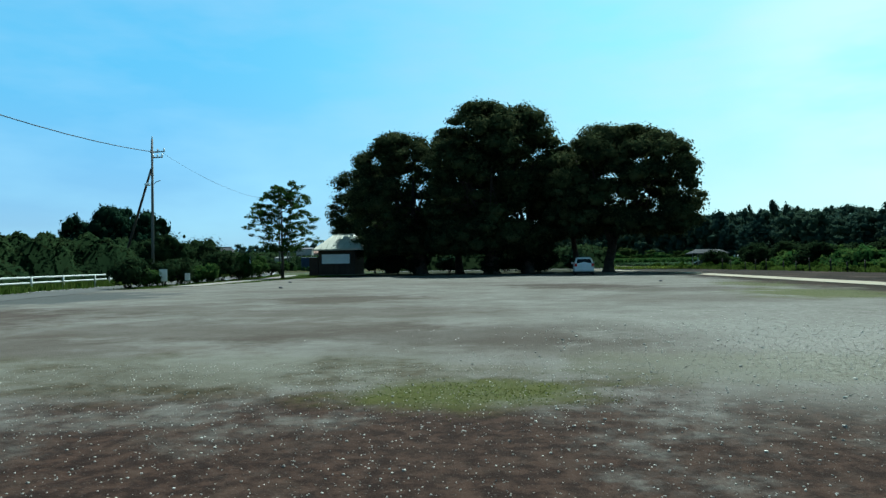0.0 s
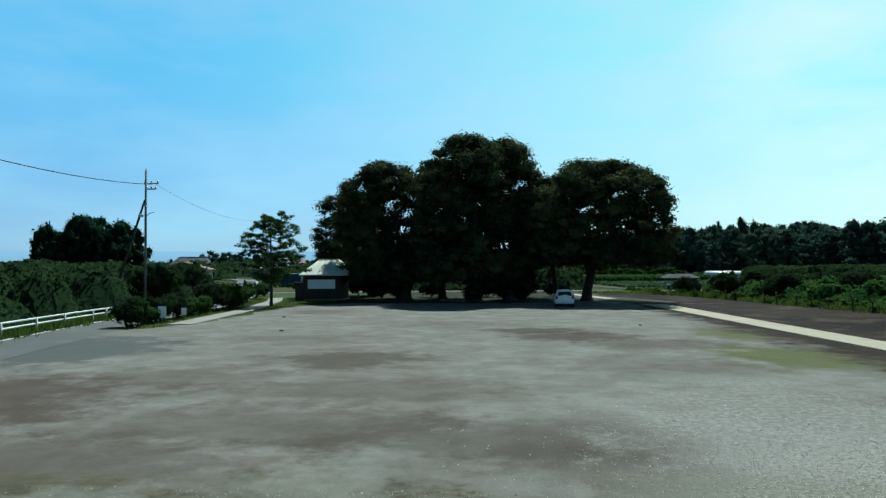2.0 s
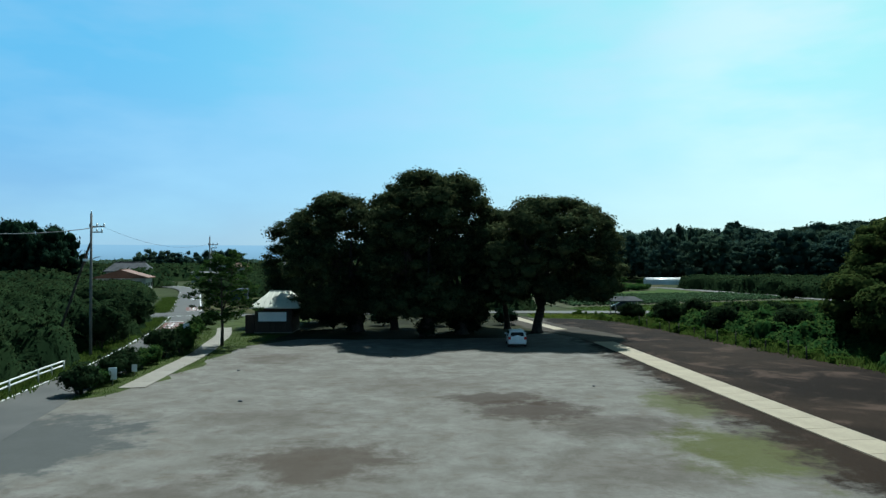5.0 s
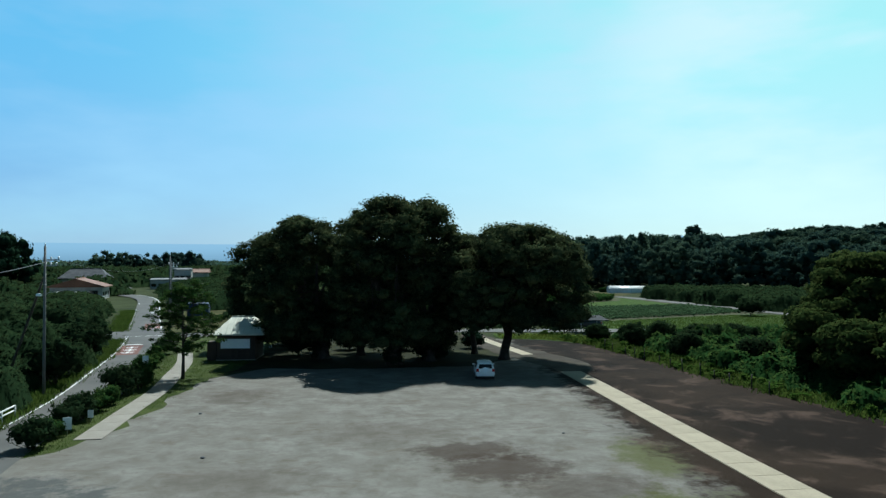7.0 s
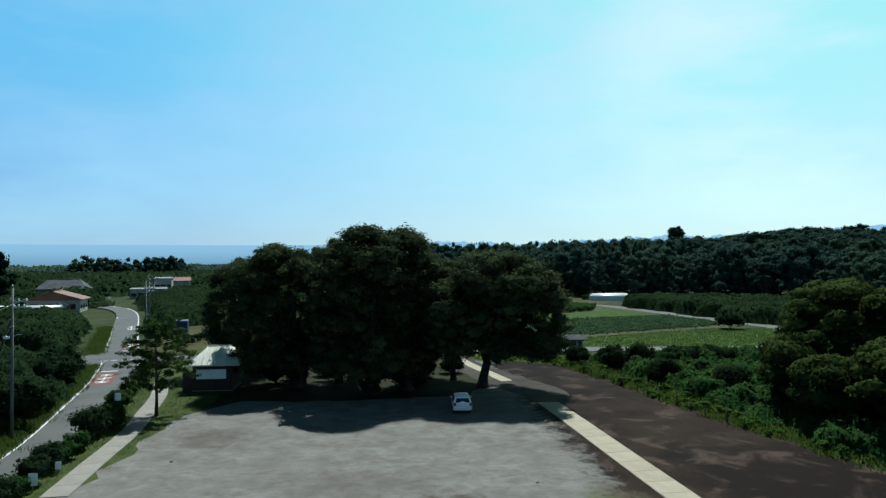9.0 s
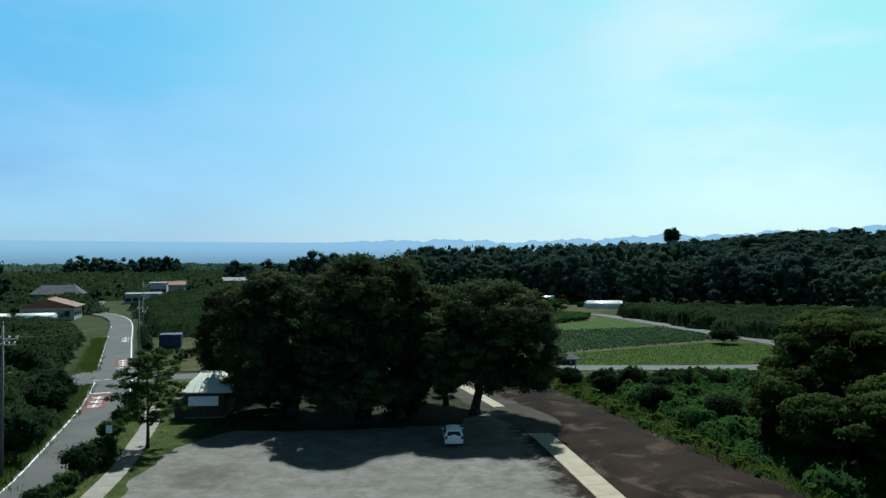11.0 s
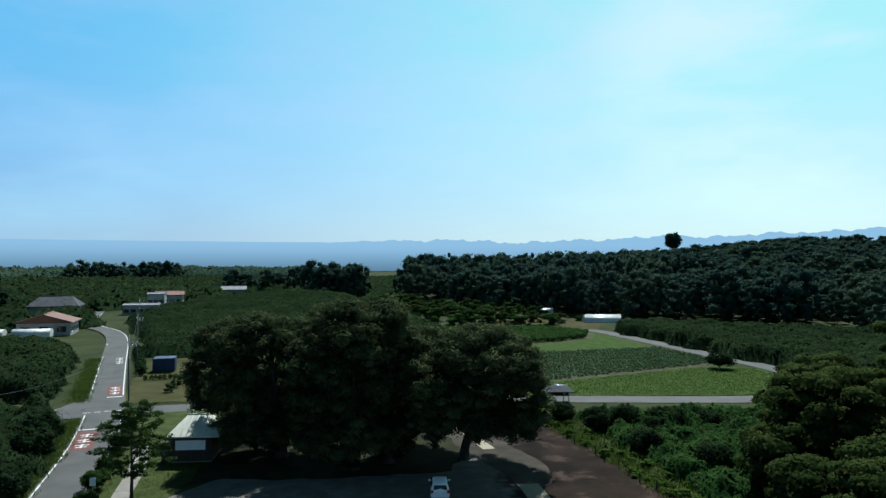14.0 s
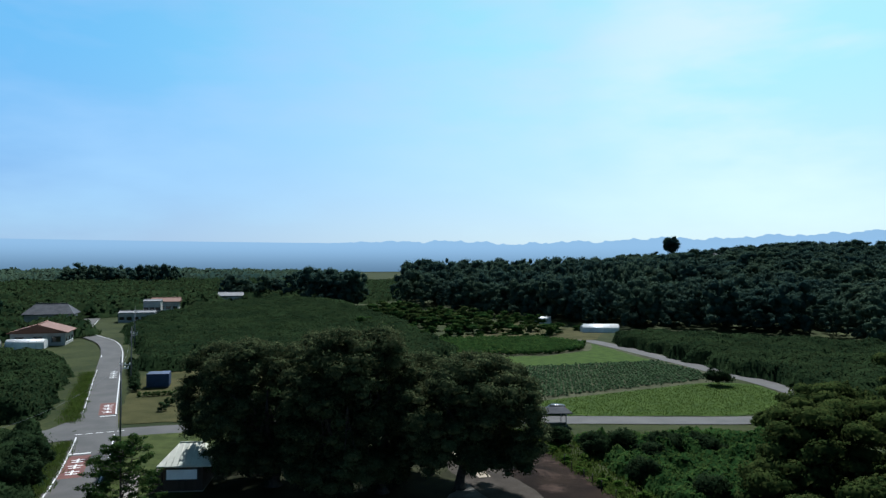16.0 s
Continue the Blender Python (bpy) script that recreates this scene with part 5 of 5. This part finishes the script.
sow("tall_crop", [(x, y, 0, 1.6, 1.6) for x, y in strew([(20, 168.5), (44, 170), (57, 178), (61, 190), (50, 203), (20, 200)], (1.1, 1.4), 32, 0.25)], BUSHY_FAR, LEAF_FRESH, "dense block of taller green crop", "crop", 3)

# ---- pavilion roof by the lane ----
t = thing("pavilion", (28.2, 99.6, 0), "small open shelter with a grey metal roof beside the lane", "shelter")
for x in (-1.6, 1.6):
    for y in (-1.4, 1.4):
        part("post", tube([(x, y, -0.1), (x, y, 2.0)], 0.07, 8), STEEL, t)
hip_roof(t, -2.4, 2.4, -2.0, 2.0, 1.95, 2.5, 0.8, ROOF_SHEET, label="grey metal hipped roof")


# ---- houses ----
def house(at, turn, w, d, eave, ridge, roof_mat, label, storeys=2, windows=4, overhang=0.7, inset=0.0, wall=PLASTER):
    t = thing("house", pose(*at, 0, 0, turn), label, "house")
    part("wall", boxes((-w / 2, w / 2, 0, d, -0.2, eave)), wall, t)
    r = hip_roof(t, -w / 2 - overhang, w / 2 + overhang, -overhang, d + overhang, eave, ridge, inset + 0.01, roof_mat, 0.2)
    part("ridge", tube([(-w / 2 - overhang + inset, d / 2, ridge + 0.05), (w / 2 + overhang - inset, d / 2, ridge + 0.05)], 0.16, 6), roof_mat, r)
    for s in range(storeys):
        z = 0.9 + s * 2.7
        for k in range(windows):
            x = -w / 2 + w * (k + 0.5) / windows
            win = part("window", boxes((x - 0.85, x + 0.85, -0.05, 0.02, z, z + 1.2), bevel=0.01), DARK_METAL, t)
            part("pane", boxes((x - 0.78, x - 0.04, -0.07, -0.052, z + 0.08, z + 1.12)), GLASS_DARK, win)
            part("pane", boxes((x + 0.04, x + 0.78, -0.07, -0.052, z + 0.08, z + 1.12)), GLASS_DARK, win)
            part("sill", boxes((x - 0.95, x + 0.95, -0.12, 0, z - 0.08, z - 0.02)), PANEL, win)
    for k in range(windows if inset < 1 else 0):  # windows in the gable wall
        y = d * (k + 0.5) / windows
        win = part("window", boxes((-w / 2 - 0.05, -w / 2 + 0.02, y - 1.1, y + 1.1, 0.9, 2.5), bevel=0.01), DARK_METAL, t)
        part("pane", boxes((-w / 2 - 0.07, -w / 2 - 0.052, y - 1.02, y - 0.04, 0.98, 2.42)), GLASS_DARK, win)
        part("pane", boxes((-w / 2 - 0.07, -w / 2 - 0.052, y + 0.04, y + 1.02, 0.98, 2.42)), GLASS_DARK, win)
    return t


house((-82.5, 199, 0), 102, 10, 13, 3.6, 5.8, ROOF_ORANGE, "white house with an orange-edged gable roof", 1, 3, 0.8)
house((-106, 238, 0), 12, 14, 9, 4.8, 8.0, ROOF_DARK, "large house with a dark blue-grey tiled roof", 1, 4, 0.8, 3.0)
house((-121, 212, 0), 12, 12, 8, 3.4, 4.8, ROOF_GREY, "low farm building with a light grey roof", 1, 3)
house((-84, 256, 0.3), 10, 12, 8, 3.6, 4.0, ROOF_GREY, "white flat-roofed building among orchards", 1, 5, 0.2)
house((-81.5, 265, 0.3), 10, 6, 6, 7.2, 7.6, ROOF_GREY, "white flat-roofed building among orchards", 2, 3, 0.2)
house((-83, 286, 2.0), 10, 10, 7, 4.0, 5.4, ROOF_ORANGE, "low house with a reddish roof", 1, 4)
house((-64, 318, 3.0), 10, 10, 8, 3.6, 5.0, ROOF_GREY, "distant house with a pale roof", 1, 3)


house((318, 612, land(318, 612)), -28, 12, 9, 8.5, 12.0, ROOF_GREY, "pale-roofed house among trees on the far rise", 2, 4, 0.6)
house((236, 600, land(236, 600)), -22, 26, 9, 7.0, 9.0, BLUE, "long building with a bluish roof on the far rise", 2, 8, 0.5)


def greenhouse(at, turn, w, d, h, label):
    """A low vaulted greenhouse on hoops."""
    t = thing("greenhouse", pose(*at, 0, 0, turn), label, "greenhouse", "greenhouses")
    bm = bmesh.new()
    rows_ = []
    for y in (0, d):
        rows_.append([bm.verts.new((-w / 2 * math.cos(math.pi * k / 12), y, h * (0.45 + 0.55 * math.sin(math.pi * k / 12)) if 0 < k < 12 else 0)) for k in range(13)])
    for k in range(12):
        bm.faces.new((rows_[0][k], rows_[0][k + 1], rows_[1][k + 1], rows_[1][k])).smooth = True
    bm.faces.new(rows_[0])
    bm.faces.new(rows_[1][::-1])
    bmesh.ops.recalc_face_normals(bm, faces=bm.faces[:])
    part("film", bm, PVC, t)
    for y in np.linspace(0, d, 6):
        part("hoop", tube([(-(w / 2 + 0.03) * math.cos(math.pi * k / 10), y, (h + 0.03) * (0.45 + 0.55 * math.sin(math.pi * k / 10)) if 0 < k < 10 else 0) for k in range(11)], 0.03, 4), STEEL, t)


for k in range(2):
    greenhouse((82.0 + 2.0 * k, 222 + 5.2 * k, 0), 84, 4.6, 12, 2.2, "white film greenhouse at the edge of the wood")
greenhouse((67, 252, 0), 80, 4, 6, 2.6, "white film greenhouse at the edge of the wood")

for k in range(2):
    greenhouse((-84.0 - 11.0 * k, 189 - 1.5 * k, 0), 100, 4.0, 9, 2.4, "long white film tunnel beside the houses")

# ---- yard beyond the junction ----
sheet("yard", [(-35.5, 103.5), (-18, 105.2), (-16, 130), (-24, 164), (-47, 164), (-42, 130)], 0.0, DRY_GRASS, "dry yellowish lawn beside the road", "lawn", amp=0.7)
t = thing("shed", pose(-37.7, 131, 0, 0, 0, 10), "low shed covered with blue sheeting in the yard", "shed")
part("frame", boxes((-1.8, 1.8, 0, 0.1, 0, 2.4), (-1.8, -1.7, 0.1, 3.0, 0, 2.4), (1.7, 1.8, 0.1, 3.0, 0, 2.4), (-1.8, 1.8, 3.0, 3.1, 0, 2.4)), DARK_METAL, t)
bm = bmesh.new()
box(bm, -1.95, 1.95, -0.15, 3.25, 0.25, 2.6, 0.12)
bmesh.ops.subdivide_edges(bm, edges=bm.edges[:], cuts=3, use_grid_fill=True)
for v in bm.verts:
    v.co += 0.06 * Vector((noise.noise(v.co * 1.3), noise.noise(v.co * 1.3 + Vector((7, 0, 0))), noise.noise(v.co * 1.3 + Vector((0, 9, 0)))))
part("cover", bm, BLUE, t, "creased blue sheet")
sow("hedge", [(-38.2 + 0.75 * k, 123.0 + 0.18 * k, -0.05, 1.3, 1.0) for k in range(9)], BUSHY, LEAF_FRESH, "low clipped green hedge across the yard", "hedge", 6)
sow("hedge", [(-31.0 + 1.5 * math.sin(k * 3.1), 112 + 3.6 * k, -0.05, 2.4, 1.6) for k in range(13)], BUSHY, LEAF_ORCHARD, "loose dark green shrubs in the yard", "shrubs", 7)
sow("hedge", [(-40.6 - 0.37 * 2.1 * k, 128 + 2.1 * k, -0.05, 2.6, 2.0) for k in range(16)], BUSHY, LEAF_ORCHARD, "dark green shrubs along the road", "shrubs", 8)

# ---- orchards, hedges and woods ----
def block(name, poly, spacing, w, h, seed, material, label, category, variants, jitter=0.3, turn=0.0, sink=0.1, vary=(0.76, 1.14), clear=()):
    r = random.Random(seed)
    rowsx = []
    for x, y in strew(poly, spacing, seed, jitter, turn):
        if any(math.hypot(x - cx, y - cy) < cr for cx, cy, cr in clear):
            continue
        s = r.uniform(*vary)
        rowsx.append((x, y, land(x, y) - sink, w * s ** 0.5 * r.uniform(0.85, 1.2), h * s))
    return sow(name, rowsx, variants, material, label, category, seed)


orch = (LEAF_ORCHARD, "rows of low dark green orchard trees", "orchard")
homes = ((-89, 200, 14), (-86, 178, 16), (-106, 243, 13), (-104, 228, 10), (-121, 216, 10), (-92, 187, 13), (-84, 260, 10), (-82, 268, 8), (-83, 289, 9), (-64, 322, 9))
canopy("orchard", [(-27.0, 38), (-31.2, 58), (-36.5, 82), (-42, 95), (-86, 88), (-45, 38), (-34, 30)], 3.3, 4.4, 0.6, 401, 170000, 0.13, *orch, (0.35, 1.15), 0.7, lift=0.3, wide=(0.35, 0.75), ragged=0.1)
canopy("orchard", [(-49, 108), (-53.0, 122), (-62.5, 148), (-73, 163), (-122, 152), (-82, 97), (-70, 102)], 3.7, 4.8, 0.8, 402, 70000, 0.26, *orch, (0.65, 1.08), 0.6, lift=0.3)
canopy("orchard", [(-52.5, 172), (-45, 152), (-30, 154), (20, 165), (12, 225), (-20, 300), (-66, 300), (-76, 250), (-75, 226)], 2.9, 5.0, 1.1, 403, 140000, 0.26, *orch, (0.66, 1.12), 0.45, lift=0.6, ragged=0.02)
canopy("orchard", [(84, 108), (150, 98), (165, 150), (120, 176), (84, 200), (71, 194), (77, 162), (82, 130)], 3.5, 4.6, 0.9, 404, 90000, 0.26, *orch, (0.7, 1.1), 0.55, lift=0.15, ragged=0.02)
sheet("rough_meadow", [(-4, 214), (18, 203), (52, 206), (66, 200), (78, 222), (64, 256), (44, 282), (12, 330), (-3, 296)], 0.05, DRY_GRASS, "rough yellowish meadow before the wood", "meadow", amp=2.0)
canopy("orchard", [(-70, 170), (-88, 222), (-118, 270), (-160, 330), (-310, 420), (-120, 156)], 5.0, 9.0, 2.4, 406, 44000, 0.75, *orch, (0.5, 1.1), 0.6, clear=homes)
canopy("orchard", [(-118, 270), (-66, 305), (-20, 310), (-30, 560), (-190, 600), (-400, 470), (-300, 420), (-160, 330)], 6.0, 13.0, 3.2, 407, 50000, 1.1, *orch, (0.4, 1.1), 0.6, clear=homes)
canopy("orchard", [(-44, 162), (-24, 160), (-18, 150), (18, 160), (20, 172), (-40, 172)], 3.2, 4.4, 1.0, 408, 14000, 0.36, *orch)
canopy("orchard", [(-16, 108), (14, 110), (14, 158), (-18, 150), (-14, 128)], 3.2, 4.4, 1.0, 409, 16000, 0.36, *orch)
def tree_shapes(seed, kinds, pads, count, size, low=0.6, foot=0.06, lump=(0.1, 0.2), sharp=2.3):
    """Broad trees of height 1 and radius about 0.5, as arrays, to sow over an area; sharp: below 2 the tops are pointed."""
    out = []
    for k in range(kinds):
        rng = np.random.default_rng(seed + k)
        h = rng.random(pads) ** 0.85
        prof = np.where(h < 0.4, low + (1 - low) * np.sin(np.pi / 2 * h / 0.4), np.clip(1 - ((h - 0.4) / 0.6) ** sharp, 0, 1) ** 0.6)
        a = rng.random(pads) * 6.283
        r = rng.uniform(*lump, pads)
        f = np.where(rng.random(pads) < 0.7, 0.8 + 0.2 * rng.random(pads), 0.1 + 0.7 * rng.random(pads)) * prof * (1 + 0.14 * np.sin(3 * a + seed + k))
        b = np.stack([np.cos(a) * f * (0.52 - 0.7 * r), np.sin(a) * f * (0.52 - 0.7 * r), foot + 0.45 * r + (1 - foot - 0.8 * r) * h, r], 1)
        out.append(pad_leaves(rng, b, count, size, 0.72, 0.62, 0.08))
    return out


ROUND = tree_shapes(700, 8, 26, 560, 0.034)
ROUND_FAR = tree_shapes(720, 6, 16, 260, 0.05, lump=(0.14, 0.25))
CONIFER = tree_shapes(740, 6, 34, 520, 0.03, low=0.8, lump=(0.07, 0.13), sharp=0.9)
SHRUB = tree_shapes(760, 6, 12, 230, 0.06, low=0.9, foot=-0.05, lump=(0.18, 0.3))
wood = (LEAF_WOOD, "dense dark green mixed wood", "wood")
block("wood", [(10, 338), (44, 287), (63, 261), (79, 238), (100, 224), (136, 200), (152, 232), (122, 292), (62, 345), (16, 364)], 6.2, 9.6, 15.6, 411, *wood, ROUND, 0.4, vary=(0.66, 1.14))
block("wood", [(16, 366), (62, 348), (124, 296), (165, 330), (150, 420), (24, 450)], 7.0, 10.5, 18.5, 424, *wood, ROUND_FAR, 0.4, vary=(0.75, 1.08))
block("wood", [(76, 264), (96, 253), (105, 262), (82, 276)], 3.9, 5.4, 20.5, 412, LEAF_WOOD, "tall spiky conifers standing in the wood", "wood", CONIFER, 0.4, vary=(0.82, 1.1))
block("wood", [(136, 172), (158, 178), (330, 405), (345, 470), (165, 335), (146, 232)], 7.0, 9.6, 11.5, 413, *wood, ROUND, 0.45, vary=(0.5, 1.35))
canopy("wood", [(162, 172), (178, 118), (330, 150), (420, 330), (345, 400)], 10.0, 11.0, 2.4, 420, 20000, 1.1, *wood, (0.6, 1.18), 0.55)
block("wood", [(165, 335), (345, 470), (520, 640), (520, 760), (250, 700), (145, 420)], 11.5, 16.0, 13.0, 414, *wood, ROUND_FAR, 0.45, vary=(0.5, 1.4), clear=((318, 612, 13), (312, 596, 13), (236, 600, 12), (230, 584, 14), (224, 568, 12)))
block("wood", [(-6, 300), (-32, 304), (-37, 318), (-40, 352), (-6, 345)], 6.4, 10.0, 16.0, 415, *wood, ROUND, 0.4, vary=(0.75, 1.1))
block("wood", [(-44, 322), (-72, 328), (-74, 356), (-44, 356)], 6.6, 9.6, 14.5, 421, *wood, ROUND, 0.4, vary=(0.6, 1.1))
canopy("orchard", [(-8, 352), (14, 368), (22, 452), (34, 640), (-34, 640), (-30, 420)], 3.6, 10.0, 2.2, 425, 16000, 0.8, *orch, (0.5, 1.1), 0.6)
block("shrubs", [(-4, 216), (18, 206), (58, 208), (72, 228), (60, 256), (42, 280), (10, 326), (-3, 296)], 7.0, 5.2, 2.8, 422, LEAF_FRESH, "loose grey-green shrubs before the wood", "shrubs", SHRUB, 0.45, vary=(0.3, 1.6))
block("shrubs", [(0, 222), (40, 214), (62, 222), (44, 262), (6, 300)], 10.0, 5.0, 3.2, 423, LEAF_OLIVE, "sunlit olive shrubs before the wood", "shrubs", SHRUB, 0.45, vary=(0.3, 1.8))
block("wood", [(-232, 522), (-196, 532), (-152, 536), (-152, 566), (-234, 556)], 7.5, 11.0, 17.0, 416, *wood, ROUND_FAR, 0.4, vary=(0.7, 1.1))
canopy("wood", [(-600, 380), (-300, 470), (-190, 575), (-40, 560), (-50, 800), (-200, 860), (-600, 700)], 8.0, 24.0, 5.5, 417, 40000, 2.0, *wood, (0.4, 1.15), 0.6)
block("wood", [(-112, 198), (-112, 216), (-137, 217), (-138, 199)], 3.8, 9.2, 19.8, 418, LEAF_DARK, "dark evergreen grove beyond the orchard", "wood", ROUND, 0.35, vary=(0.72, 1.06))
broad_tree("lone_tree", (318, 712, land(318, 712)), "lone round-headed tree on the far rise", 71, 10, 10, 15, 35, 6000, 0.65, (2.4, 3.8), 60, 0.8, 5, LEAF_WOOD)

# ---- loose grit and weeds near the start ----
rng1 = np.random.default_rng(501)
n = 15000
px = rng1.normal(size=n) * 4.5 + 2.0
py = 1.2 + 9 * rng1.random(n) ** 1.4
size = np.exp(rng1.normal(size=n) * 0.35) * 0.0034
cube = np.array([(x, y, z) for z in (-1, 1) for y in (-1, 1) for x in (-1, 1)], float)
cq = np.array([(0, 2, 3, 1), (4, 5, 7, 6), (0, 1, 5, 4), (2, 6, 7, 3), (0, 4, 6, 2), (1, 3, 7, 5)])
pv = (cube[None] + rng1.normal(size=(n, 8, 3)) * 0.3) * size[:, None, None] * (1.0, 0.9, 0.6)
pv += np.stack([px, py, size * 0.35], 1)[:, None]
m2 = 5000
px2, py2 = rng1.normal(size=m2) * 2.6 + 7.5, rng1.normal(size=m2) * 2.2 + 11.0
size2 = np.exp(rng1.normal(size=m2) * 0.35) * 0.0062
pv2 = (cube[None] + rng1.normal(size=(m2, 8, 3)) * 0.3) * size2[:, None, None] * (1.0, 0.9, 0.7)
pv2 += np.stack([px2, py2, size2 * 0.3], 1)[:, None]
pv, n = np.concatenate([pv, pv2]), n + m2
tagged(part("pebbles", array_mesh("pebbles", pv.reshape(-1, 3), (cq[None] + 8 * np.arange(n)[:, None, None]).reshape(-1, 4)), STONE), "loose pale grit and pebbles on the earth", "gravel", kind="stuff")
spots = [(rng1.normal() * sx + x, rng1.normal() * sy + y, 0) for x, y, sx, sy, c in ((1.3, 8.3, 0.55, 0.3, 120), (-6.8, 8.0, 0.7, 0.4, 60), (12.5, 26.5, 1.6, 2.2, 120), (13.5, 36, 1.2, 2.5, 120)) for _ in range(c)]
v, q = blades(rng1, spots, 10, 0.2, 0.009, 0.006)
tagged(part("weeds", array_mesh("weeds", v, q, np.tile((0.0, 0.3, 0.95), (len(v), 1))), WEED), "short green weeds growing through the gravel", "weeds", kind="stuff")
tufts = [(x, y, 0) for x, y in strew([(-20.6, 37.2), (-19.2, 39), (-17.9, 46), (-17.6, 60), (-15.2, 74), (-16, 76), (-22.5, 76), (-27, 80), (-22.8, 58), (-21.2, 46)], 0.42, 61, 0.5) if min(((x - p.x) ** 2 + (y - p.y) ** 2) for p in PAVE) > 1.0]
v, q = blades(rng1, tufts, 9, 0.25, 0.09, 0.02)
tagged(part("verge_grass", array_mesh("verge_grass", v, q), GRASS_BLADE), "tufts of green grass in the verge", "grass", kind="stuff")
shoulder = [(p.x + rng1.normal() * 0.35, p.y + rng1.normal() * 0.8, 0) for off in (-3.0, -3.6, -4.3) for p in offset_line(ROAD, off, 20, 94) + offset_line(ROAD, off, 106, 150) for _ in range(9)]
v, q = blades(rng1, shoulder, 10, 0.3, 0.4, 0.035)
tagged(part("roadside_grass", array_mesh("roadside_grass", v, q), GRASS_BLADE), "long green grass along the road edge", "grass", kind="stuff")
sunny = [(x, y, 0.01) for x, y in strew([(14, 92), (19.6, 90.5), (24.6, 85), (26.5, 88), (25, 95), (14, 97)], 0.5, 64, 0.5)]
v, q = blades(rng1, sunny, 10, 0.3, 0.3, 0.035)
tagged(part("sunlit_grass", array_mesh("sunlit_grass", v, q, np.tile((0.0, 0.45, 0.9), (len(v), 1))), WEED), "bright yellow-green grass behind the trees", "grass", kind="stuff")
margin = [(x, y, 0) for x, y in strew([(24, 105.4), (58, 103), (66, 105), (72, 110), (75, 118), (75, 128), (64, 129), (35, 117), (23, 112)], 0.75, 63, 0.5)]
v, q = blades(rng1, margin, 8, 0.4, 0.16, 0.06)
tagged(part("margin_grass", array_mesh("margin_grass", v, q), GRASS_BLADE), "fresh green grass along the field", "grass", kind="stuff")
